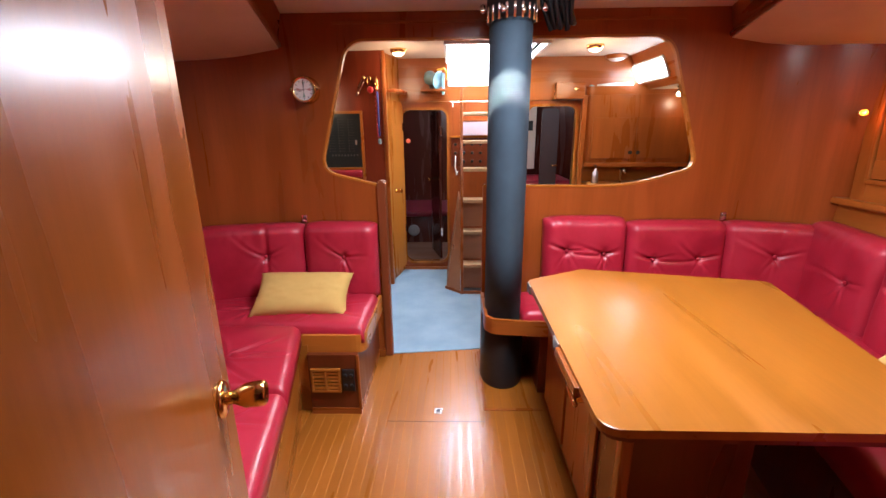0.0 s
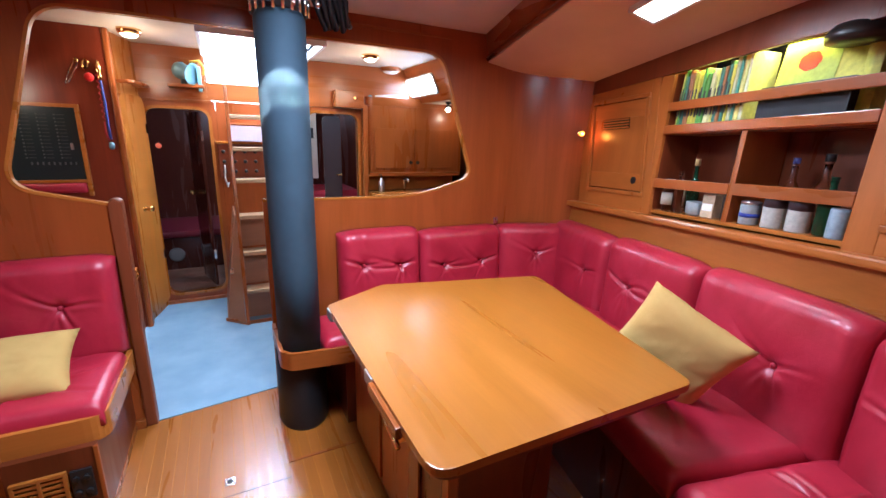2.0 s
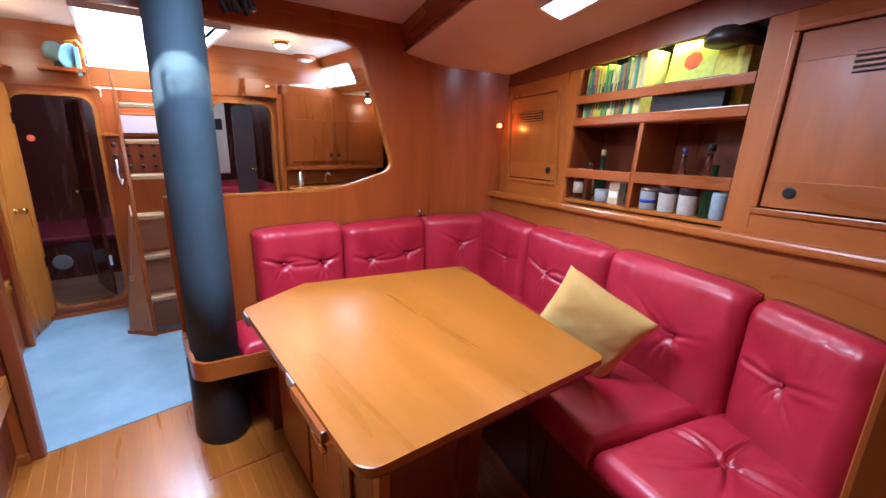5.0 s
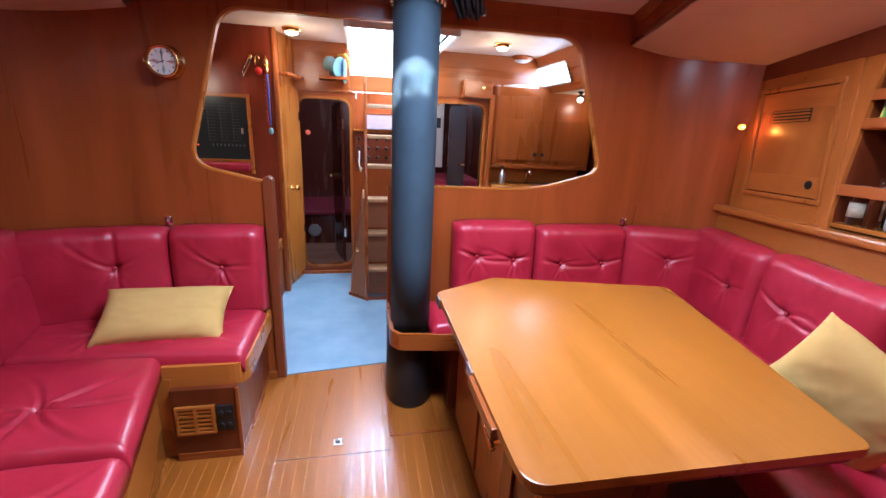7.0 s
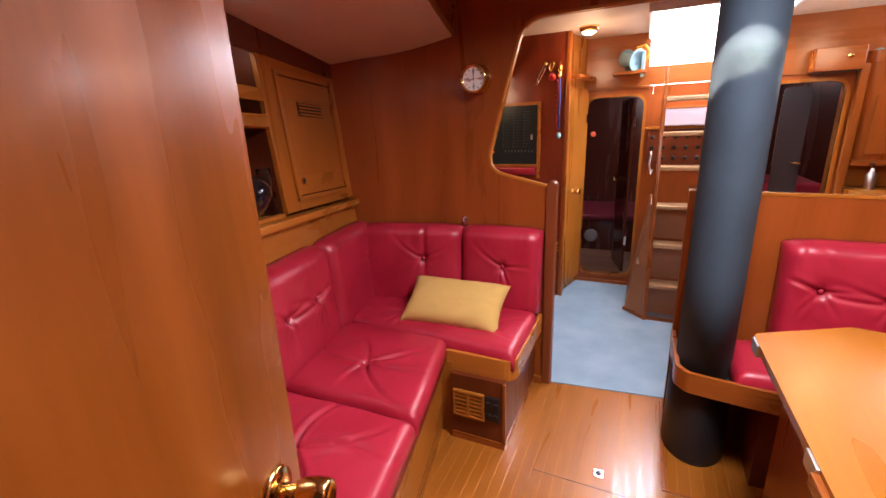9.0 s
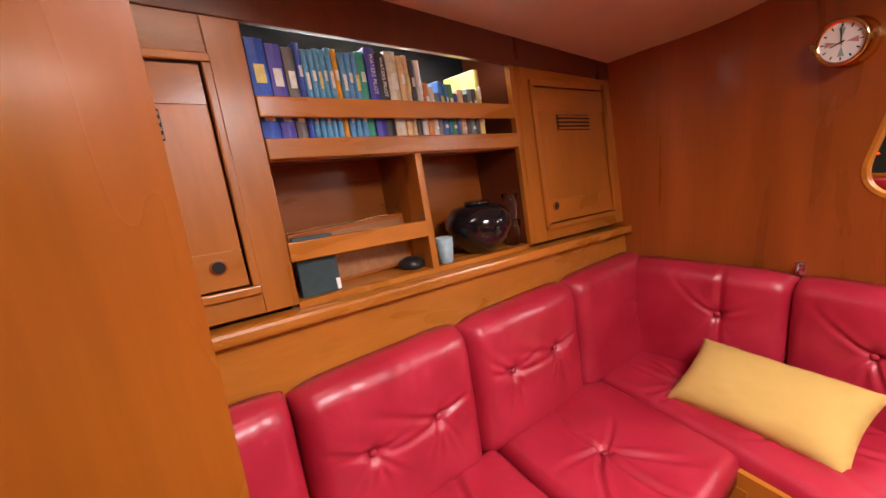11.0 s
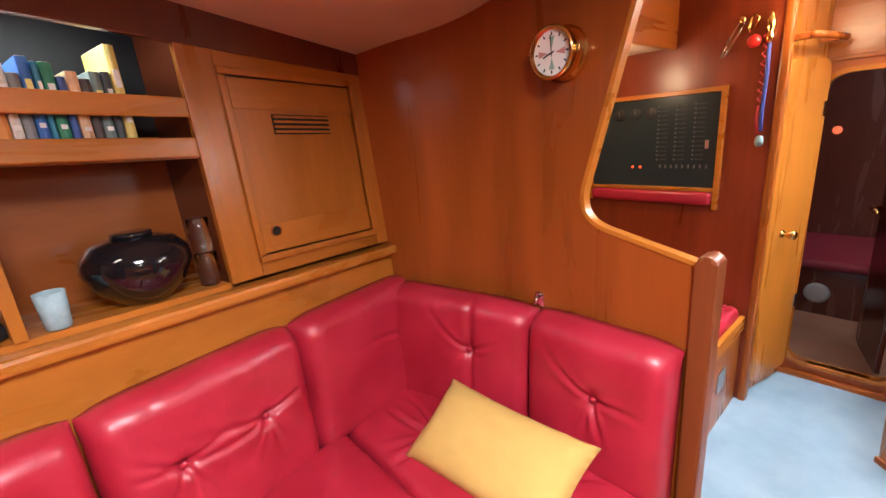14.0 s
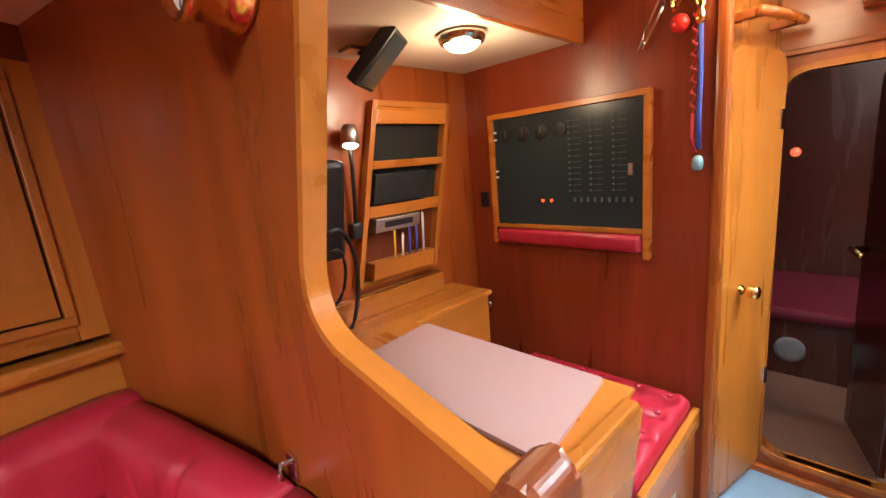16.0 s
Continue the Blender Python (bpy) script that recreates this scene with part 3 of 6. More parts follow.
# ---- saloon furniture ----
def cushion(name, corners, depth, way, buttons, label, group, round_r=0.055, puff=0.022, grid=78, seed=0, crease=None, parent=None):
    """An upholstered pad: four corners of its back face, its depth along a way, and buttons at (u, v) that pull it in."""
    c = [Vector(p) for p in corners]
    way = Vector(way).normalized()
    tuck = 0.4 if len(buttons) > 5 else 2.4 if way.z > 0.5 else 1.0
    wid, hei = ((c[1] - c[0]).length + (c[2] - c[3]).length) / 2, ((c[3] - c[0]).length + (c[2] - c[1]).length) / 2
    def spaced(n, length):
        t = np.linspace(0, 1, n)
        e = np.clip(round_r / length, 0.02, 0.3)
        return np.unique(np.concatenate([np.linspace(0, e, 7) ** 1.0, np.linspace(e, 1 - e, n - 12), np.linspace(1 - e, 1, 7)]))
    us, vs = spaced(grid, wid), spaced(grid, hei)
    rng = random.Random(seed)
    phase = [rng.uniform(0, 6.28) for _ in range(12)]
    folds = []
    for k in range(len(buttons)):
        first = rng.uniform(-0.3, 0.3)
        if way.z > 0.5:
            folds.append([(first + a + rng.uniform(-0.28, 0.28), rng.uniform(0.12, 0.24), rng.uniform(-1, 1)) for a in (0.0, 0.9, 1.75, 3.14, 3.9, 4.6, 5.4) if rng.random() < 0.86])
        else:
            folds.append([(a + rng.uniform(-0.15, 0.15), n * rng.uniform(0.85, 1.2), rng.uniform(-0.6, 0.6)) for a, n in ((2.75, 0.15), (0.3, 0.1), (-1.05, 0.075), (-1.4, 0.09), (-1.75, 0.09), (-2.15, 0.075))])
    pair = len(buttons) == 2 and abs(buttons[0][1] - buttons[1][1]) < 0.1 and way.z < 0.5
    bm = bmesh.new()
    rows = []
    for v in vs:
        row = []
        for u in us:
            ex, ey = min(u, 1 - u) * wid, min(v, 1 - v) * hei
            h = depth
            for e in (ex, ey):
                if e < round_r:
                    h -= round_r - math.sqrt(max(0.0, round_r ** 2 - (round_r - e) ** 2))
            h += puff * (4 * u * (1 - u)) ** 0.6 * (4 * v * (1 - v)) ** 0.6
            fade = min(1.0, ex / 0.05, ey / 0.05)
            for k, (bu, bv) in enumerate(buttons):
                dx, dy = (u - bu) * wid, (v - bv) * hei
                r = math.hypot(dx, dy)
                ang = math.atan2(dy, dx)
                h -= 0.02 * math.exp(-(r / 0.028) ** 2) + 0.013 * math.exp(-(r / 0.1) ** 2)
                for ca, cl, cw in folds[k]:
                    along, across = dx * math.cos(ca) + dy * math.sin(ca), -dx * math.sin(ca) + dy * math.cos(ca)
                    if along > 0:
                        across += cw * along * along * 2.2
                        wide = 0.0055 + 0.035 * along
                        g = fade * tuck * min(1.0, along / 0.02) * math.exp(-(along / cl) ** 2)
                        h -= 0.0062 * g * math.exp(-(across / wide) ** 2)
                        h += 0.0034 * g * (math.exp(-((across - 2.1 * wide) / (1.4 * wide)) ** 2) + math.exp(-((across + 2.1 * wide) / (1.4 * wide)) ** 2))
            if pair:
                (pu, pv), (qu, qv) = buttons
                f = (u - pu) / (qu - pu)
                line = pv + (qv - pv) * f - 0.012 * (1 - (2 * f - 1) ** 2) / hei
                g = math.exp(-(max(0.0, abs(f - 0.5) - 0.75) / 0.25) ** 2)
                h -= fade * g * (0.007 * math.exp(-((v - line) * hei / 0.009) ** 2) - 0.003 * math.exp(-((v - line) * hei / 0.03 + 0.9) ** 2))
            if crease is not None:
                h -= 0.014 * math.exp(-((u - crease) * wid / 0.014) ** 2)
            wob = noise.noise((u * wid * 7, v * hei * 3, seed + 0.7))
            gather = abs(math.sin(u * wid * 48 + phase[5] + 3.2 * wob)) - 0.5
            top = (1 - v) * hei
            h += (0.0014 if way.z > 0.5 else 0.0027) * gather * math.exp(-((top - 0.045) / 0.045) ** 2) * min(1.0, top / 0.012) * (0.55 + 0.9 * max(0.0, wob + 0.3)) * min(1.0, ex / 0.04)
            h += 0.004 * noise.noise((u * wid * 9 + seed, v * hei * 9, 0.3))
            p = (c[0] * (1 - u) + c[1] * u) * (1 - v) + (c[3] * (1 - u) + c[2] * u) * v
            if abs(way.z) < 0.5:
                p.z -= v * 0.02 * abs(2 * u - 1) ** 7
            row.append(bm.verts.new(p + way * max(h, 0.004)))
        rows.append(row)
    for a, b in zip(rows, rows[1:]):
        for i in range(len(a) - 1):
            bm.faces.new((a[i], a[i + 1], b[i + 1], b[i]))
    ring0 = rows[0] + [r[-1] for r in rows[1:]] + rows[-1][-2::-1] + [r[0] for r in rows[-2:0:-1]]
    base = []
    mid = sum(c, Vector()) / 4
    for vtx in ring0:
        d = (vtx.co - mid).dot(way)
        base.append(bm.verts.new(vtx.co - way * d))
    for i in range(len(ring0)):
        j = (i + 1) % len(ring0)
        bm.faces.new((ring0[i], ring0[j], base[j], base[i]))
    bm.faces.new(base)
    ob = solid(name, bm, leather, label, "cushion", group, smooth=True)
    for bu, bv in buttons:
        p = (c[0] * (1 - bu) + c[1] * bu) * (1 - bv) + (c[3] * (1 - bu) + c[2] * bu) * bv
        prof = [(0.0105, -0.004), (0.0105, 0.001), (0.008, 0.004), (0.004, 0.0055)]
        part("button", lathe(bmesh.new(), prof, facing(p + way * (depth + puff - 0.027), way), 12), leather, ob, smooth=True)
    return ob


def pillow(name, centre, right, up, w, h, thick, label, seed):
    """A soft scatter cushion with pinched corners."""
    right, up = Vector(right).normalized(), Vector(up).normalized()
    out = right.cross(up).normalized()
    bm = bmesh.new()
    n = 30
    grids = []
    for sgn in (1, -1):
        g = []
        for i in range(n + 1):
            row = []
            for j in range(n + 1):
                u, v = 2 * i / n - 1, 2 * j / n - 1
                pull = 1 - 0.07 * (1 - abs(u) ** 2) * abs(v) ** 4
                pull2 = 1 - 0.07 * (1 - abs(v) ** 2) * abs(u) ** 4
                full = max(0.0, (1 - u ** 4) * (1 - v ** 4)) ** 0.55
                t = thick / 2 * full + 0.007 * full * noise.noise((u * 2.5 + seed, v * 2.5, sgn)) + 0.003 * noise.noise((u * 7, v * 7 + seed, sgn))
                row.append(Vector(centre) + right * (u * w / 2 * pull2) + up * (v * h / 2 * pull) + out * sgn * max(t, 0.0))
            g.append(row)
        grids.append(g)
    for g in grids:
        vv = [[bm.verts.new(p) for p in row] for row in g]
        for i in range(n):
            for j in range(n):
                bm.faces.new((vv[i][j], vv[i + 1][j], vv[i + 1][j + 1], vv[i][j + 1]))
    bmesh.ops.remove_doubles(bm, verts=bm.verts, dist=0.0004)
    return solid(name, bm, cloth, label, "pillow", "scatter pillows", smooth=True)


SEAT = "settee seat cushions"
BACK = "settee back cushions"


def side_point(side, u, inset, z):
    """A place on one side of the saloon: u metres forward of the bulkhead along the lockers, inset inboard."""
    k = math.sqrt(1 + SLOPE ** 2)
    return Vector((side * (1.82 - SLOPE * u / k - inset / k), 2.15 - u / k + inset * SLOPE / k, z))


def side_way(side):
    return (-side, SLOPE, 0)


def back_cushion(side, u0, u1, top, buttons, seed, crease=None):
    lo, hi = (u1, u0) if side < 0 else (u0, u1)
    cs = [side_point(side, lo, 0.035, 0.44), side_point(side, hi, 0.035, 0.44), side_point(side, hi, 0.005, top), side_point(side, lo, 0.005, top)]
    return cushion("back_cushion", cs, 0.1, side_way(side), buttons, "deep red buttoned leather back cushion against the locker side", BACK, seed=seed, crease=crease)


def aft_cushion(x0, x1, top, buttons, seed, crease=None, d0=0.0, d1=0.0):
    cs = [(x0, 2.122 - d0, 0.44), (x1, 2.122 - d1, 0.44), (x1, 2.146 - d1, top), (x0, 2.146 - d0, top)]
    return cushion("back_cushion", cs, 0.095, (-(d1 - d0) / (x1 - x0), -1, 0.03), buttons, "deep red buttoned leather back cushion against the bulkhead", BACK, seed=seed, crease=crease)


# port settee
aft_cushion(-1.142, -0.712, 0.9, [(0.55, 0.56)], 1)
aft_cushion(-1.75, -1.148, 0.9, [(0.64, 0.6)], 2, 0.65, 0.13, 0.0)
back_cushion(-1, 0.12, 0.655, 0.915, [(0.8, 0.56)], 3)
back_cushion(-1, 0.66, 1.2, 0.915, [(0.29, 0.55), (0.7, 0.55)], 4)
back_cushion(-1, 1.205, 1.75, 0.92, [(0.3, 0.52), (0.7, 0.52)], 5)
back_cushion(-1, 1.755, 2.2, 0.93, [(0.5, 0.52)], 6)


def bench_x(y):
    return 1.04 - 0.23 * (1.63 - y)


def seat_cushion(poly, buttons, seed, z=0.385, depth=0.09):
    cs = [(p[0], p[1], z) for p in poly]
    return cushion("seat_cushion", cs, depth, (0, 0, 1), buttons, "deep red buttoned leather seat cushion on the settee", SEAT, seed=seed, round_r=0.04)


seat_cushion([(-1.66, 1.635), (-0.715, 1.60), (-0.715, 2.06), (-1.7, 2.06)], [(0.35, 0.45), (0.72, 0.5)], 11)
seat_cushion([(-1.52, 1.05), (-bench_x(1.07) + 0.005, 1.08), (-bench_x(1.62), 1.627), (-1.62, 1.627)], [(0.5, 0.42)], 12)
seat_cushion([(-1.42, 0.5), (-bench_x(0.5), 0.5), (-bench_x(1.06) + 0.005, 1.072), (-1.5, 1.042)], [(0.45, 0.55)], 13)
seat_cushion([(-1.32, -0.05), (-bench_x(-0.05), -0.05), (-bench_x(0.49), 0.492), (-1.41, 0.492)], [(0.45, 0.5)], 14)

settee = thing("settee", (-1.3, 1.0, 0), "varnished port settee base with leather cushions on it", "settee")
plan = [(-1.86, -0.06), (-bench_x(-0.06) - 0.03, -0.06), (-bench_x(1.58) - 0.03, 1.585), (-1.0, 1.585), (-1.0, 2.148), (-1.86, 2.148)]
part("base", prism(bmesh.new(), plan, "z", 0, 0.38), honey_y, settee, "honey-coloured front panel")
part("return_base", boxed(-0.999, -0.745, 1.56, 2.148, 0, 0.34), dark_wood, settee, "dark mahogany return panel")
part("return_seat", prism(bmesh.new(), rounded([(-0.999, 1.596), (-0.713, 1.596), (-0.713, 2.148), (-0.999, 2.148)], [0, 0.06, 0, 0]), "z", 0.342, 0.383), honey_x, settee)
part("fiddle", strip(bmesh.new(), rounded([(-1.03, 1.588), (-0.706, 1.588), (-0.706, 2.12)], [0, 0.07, 0]), "z", 0.335, 0.432, 0.02), honey_x, settee, "rounded light teak edge")
part("skirting", strip(bmesh.new(), [(-0.998, 1.556), (-0.742, 1.556), (-0.742, 2.12)], "z", 0, 0.035, 0.012), trim_x, settee)
part("corner_bead", boxed(-0.752, -0.738, 1.553, 1.567, 0.035, 0.34, 0.003), trim_z, settee)
fl = [(-bench_x(y) - 0.012, y) for y in (-0.05, 0.5, 1.05, 1.585)]
part("front_rail", strip(bmesh.new(), fl, "z", 0.345, 0.4, 0.02), honey_y, settee)
grille = thing("air_grille", (-0.9, 1.55, 0.2), "slatted wooden air outlet beside a black socket plate", "vent")
bm = bmesh.new()
for a, b, c, d in ((-0.985, -0.835, 0.255, 0.268), (-0.985, -0.835, 0.135, 0.148), (-0.985, -0.973, 0.148, 0.255), (-0.847, -0.835, 0.148, 0.255), (-0.916, -0.904, 0.148, 0.255)):
    box(bm, a, b, 1.543, 1.559, c, d, 0.002)
part("frame", bm, honey_x, grille)
for i in range(5):
    part("slat", boxed(-0.973, -0.847, 1.546, 1.557, 0.155 + i * 0.0205, 0.166 + i * 0.0205), honey_x, grille)
part("backing", boxed(-0.973, -0.847, 1.5565, 1.5595, 0.148, 0.255), hole_mat, grille)
sock = thing("socket_plate", (-0.795, 1.55, 0.2), "black double socket plate on the settee front", "socket")
part("plate", boxed(-0.828, -0.765, 1.549, 1.559, 0.14, 0.262, 0.003), black, sock)
for i in range(2):
    for x in (-0.812, -0.781):
        part("outlet", lathe(bmesh.new(), [(0.011, 0), (0.011, 0.006), (0.008, 0.008)], facing((x, 1.549, 0.172 + 0.058 * i), (0, -1, 0)), 12), hole_mat, sock)

# starboard dinette
aft_cushion(0.262, 0.738, 0.925, [(0.27, 0.6), (0.72, 0.56)], 21)
aft_cushion(0.744, 1.305, 0.9, [(0.26, 0.52), (0.72, 0.52)], 22)
aft_cushion(1.311, 1.74, 0.9, [(0.55, 0.6)], 23, None, 0.0, 0.17)
back_cushion(1, 0.16, 0.74, 0.93, [(0.7, 0.52)], 24)
back_cushion(1, 0.745, 1.32, 0.945, [(0.35, 0.55), (0.78, 0.55)], 25)
back_cushion(1, 1.326, 1.915, 0.955, [(0.62, 0.5)], 26)
p0, p1 = side_point(1, 1.935, 0.015, 0.44), Vector((1.25, -0.085, 0.44))
wy = Vector((p0.y - p1.y, -(p0.x - p1.x), 0))
wy = -wy if wy.x > 0 else wy
cushion("back_cushion", [p0, p1, p1 + Vector((0.02, 0, 0.5)), p0 + Vector((0.02, 0, 0.5))], 0.1, wy, [(0.45, 0.56)], "deep red buttoned leather back cushion by the forward bulkhead", BACK, seed=27)


def dinette_x(y):
    return 1.1 - 0.23 * (1.63 - y)


seat_cushion([(0.1, 1.735), (0.78, 1.72), (0.78, 2.06), (0.1, 2.06)], [(0.5, 0.5)], 31, z=0.395)
seat_cushion([(0.785, 1.72), (1.72, 1.72), (1.72, 2.06), (0.785, 2.06)], [(0.3, 0.5)], 32, z=0.395)
seat_cushion([(dinette_x(1.1), 1.1), (1.58, 1.05), (1.68, 1.714), (dinette_x(1.7), 1.714)], [(0.4, 0.5)], 33, z=0.395)
seat_cushion([(dinette_x(0.47), 0.475), (1.47, 0.31), (1.58, 1.043), (dinette_x(1.1), 1.093)], [(0.42, 0.62)], 34, z=0.395)
seat_cushion([(dinette_x(0.0), -0.04), (1.36, -0.04), (1.46, 0.3), (dinette_x(0.46), 0.465)], [(0.5, 0.55)], 35, z=0.395)
dinette = thing("dinette", (1.2, 1.0, 0), "varnished dinette base with leather cushions on it", "settee")
plan = [(1.9, -0.06), (1.9, 2.148), (0.2, 2.148), (0.2, 1.745), (1.14, 1.745), (dinette_x(-0.06) + 0.04, -0.06)]
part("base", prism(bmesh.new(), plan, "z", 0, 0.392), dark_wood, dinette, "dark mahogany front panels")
part("end_shelf", prism(bmesh.new(), rounded([(-0.09, 1.765), (0.199, 1.745), (0.199, 2.148), (-0.09, 2.148)], [0.07, 0, 0, 0]), "z", 0.36, 0.392), trim_x, dinette)
line = rounded([(-0.096, 2.13), (-0.096, 1.8), (-0.055, 1.745), (0.3, 1.7), (0.8, 1.7)], [0, 0.02, 0.02, 0, 0])
part("fiddle", strip(bmesh.new(), line, "z", 0.36, 0.445, 0.018), trim_x, dinette, "rounded mahogany edge round the mast")

pillow("scatter_pillow", (-1.085, 1.825, 0.56), (1, 0.1, -0.035), (0, 0.76, 0.56), 0.51, 0.28, 0.13, "mustard cloth pillow lying on the red settee", 3)
pillow("scatter_pillow", (1.165, 0.745, 0.695), (0.354, -0.821, -0.448), (-0.023, -0.487, 0.873), 0.37, 0.4, 0.13, "mustard cloth pillow standing on the red dinette seat", 8)

# little latches that hold the back cushions
for x in (-1.149, 1.309):
    la = thing("cushion_latch", (x, 2.147, 0.91), "small chrome hook on the bulkhead over the cushions", "latch", "cushion latches")
    part("plate", boxed(x - 0.016, x + 0.016, 2.143, 2.1495, 0.888, 0.935, 0.002), chrome, la)
    part("hook", tube(bmesh.new(), [(x, 2.143, 0.922), (x, 2.128, 0.926), (x, 2.122, 0.914), (x, 2.124, 0.899)], 0.0045), chrome, la, smooth=True)

# table
table = thing("dining_table", (0.5, 1.1, 0), "glossy honey teak folding saloon table with clipped corners", "table")
top = [(0.082, 0.536), (0.94, 0.524), (1.165, 1.525), (0.375, 1.706), (0.083, 1.55)]
rr = [0.06, 0.03, 0.03, 0.015, 0.015]
part("tabletop", prism(bmesh.new(), rounded(top, rr), "z", 0.716, 0.74, 0.004), table_wood, table)
inner = [(0.095, 0.554), (0.93, 0.54), (1.152, 1.515), (0.375, 1.692), (0.096, 1.543)]
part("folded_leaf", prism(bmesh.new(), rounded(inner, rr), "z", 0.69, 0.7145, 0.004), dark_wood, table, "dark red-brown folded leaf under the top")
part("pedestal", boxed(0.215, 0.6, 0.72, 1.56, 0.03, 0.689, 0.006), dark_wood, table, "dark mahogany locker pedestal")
part("plinth", boxed(0.235, 0.58, 0.74, 1.54, 0.0, 0.03), black, table)
part("end_panel", boxed(0.2, 0.235, 0.68, 0.719, 0.0, 0.689, 0.006), trim_z, table)
for y in (1.05, 1.42):
    part("pedestal_door", boxed(0.203, 0.214, y - 0.17, y + 0.17, 0.08, 0.63, 0.003), trim_z, table)
for y, x in ((0.98, 0.084), (1.5, 0.084)):
    part("hinge", boxed(x - 0.008, x + 0.012, y - 0.035, y + 0.03, 0.700, 0.738, 0.002), steel, table, "worn steel hinge")
part("leaf_stop", boxed(0.068, 0.088, 0.72, 0.95, 0.694, 0.728, 0.004), trim_wood, table)
for y in (0.76, 0.84):
    la = part("latch", boxed(0.085, 0.2, y - 0.014, y + 0.014, 0.66, 0.684, 0.003), brass, table, "brass latch")
part("latch_bolt", tube(bmesh.new(), [(0.075, 0.72, 0.672), (0.08, 0.8, 0.672), (0.09, 0.87, 0.672)], 0.008), brass, table, smooth=True)

# mast through the cabin
mast = thing("mast", (0.015, 1.925, 0), "blue-grey leather-wrapped mast standing through the cabin", "mast")


def mast_ring(bm, profile, seg=40):
    rings = []
    for a, b, z in profile:
        rings.append([bm.verts.new((0.015 + a * math.cos(2 * math.pi * k / seg), 1.925 + b * math.sin(2 * math.pi * k / seg), z)) for k in range(seg)])
    for p, q in zip(rings, rings[1:]):
        for k in range(seg):
            bm.faces.new((p[k], p[(k + 1) % seg], q[(k + 1) % seg], q[k]))
    bm.faces.new(rings[0]), bm.faces.new(rings[-1])
    return bm


part("sleeve", mast_ring(bmesh.new(), [(0.1, 0.14, 0.4), (0.101, 0.141, 0.8), (0.102, 0.142, 1.4), (0.103, 0.143, 1.88), (0.098, 0.138, 1.9)]), mast_mat, mast, smooth=True)
part("boot", mast_ring(bmesh.new(), [(0.118, 0.15, 0.0), (0.122, 0.153, 0.015), (0.12, 0.15, 0.2), (0.116, 0.148, 0.397), (0.1, 0.14, 0.4)]), boot_mat, mast, "black boot at the mast foot", smooth=True)
part("collar", mast_ring(bmesh.new(), [(0.104, 0.144, 1.9), (0.115, 0.155, 1.904), (0.115, 0.155, 2.2), (0.1, 0.14, 2.204)]), boot_mat, mast, "black collar at the deck", smooth=True)
for k in range(9):
    a = radians(200 + k * 17)
    p = Vector((0.015 + 0.118 * math.cos(a), 1.925 + 0.158 * math.sin(a), 1.9))
    part("bolt", lathe(bmesh.new(), [(0.007, -0.01), (0.007, 0.05), (0.004, 0.056)], Matrix.Translation(p), 10), chrome, mast, smooth=True)
loom = thing("cable_loom", (0.2, 1.9, 2.02), "bundle of black cables beside the mast head", "cables")
for k in range(7):
    rr_ = random.Random(40 + k)
    pts = [(0.13 + 0.01 * k, 1.86 + rr_.uniform(-0.05, 0.05), 2.12), (0.15 + 0.02 * k, 1.83 + rr_.uniform(-0.05, 0.05), 1.96), (0.19 + 0.015 * k, 1.86, 1.855 + rr_.uniform(0, 0.05)), (0.2 + 0.02 * k, 1.95, 1.9), (0.19 + 0.02 * k, 2.06, 2.04), (0.2 + 0.02 * k, 2.11, 2.12)]
    part("cable", tube(bmesh.new(), pts, 0.012), black, loom, smooth=True)
for k in range(4):
    part("fitting", lathe(bmesh.new(), [(0.012, 0), (0.012, 0.03), (0.006, 0.036)], facing((-0.13 + 0.09 * k, 1.79 - 0.02 * (k % 2), 1.94), (0, -0.6, -1)), 12), chrome, loom, smooth=True)


# ---- lockers and shelves along both sides ----
def cab_frame(side):
    k = math.sqrt(1 + SLOPE ** 2)
    m = Matrix(((-side * SLOPE / k, side / k, 0, side * 1.82), (-1 / k, -SLOPE / k, 0, 2.15), (0, 0, 1, 0), (0, 0, 0, 1)))
    rake = -0.02 if side > 0 else 0.0
    lean = Matrix(((1, 0, rake, -1.35 * rake), (0.0032, 1, 0.08, -0.0906), (0.04, 0, 1, -0.032), (0, 0, 0, 1)))
    return m @ lean


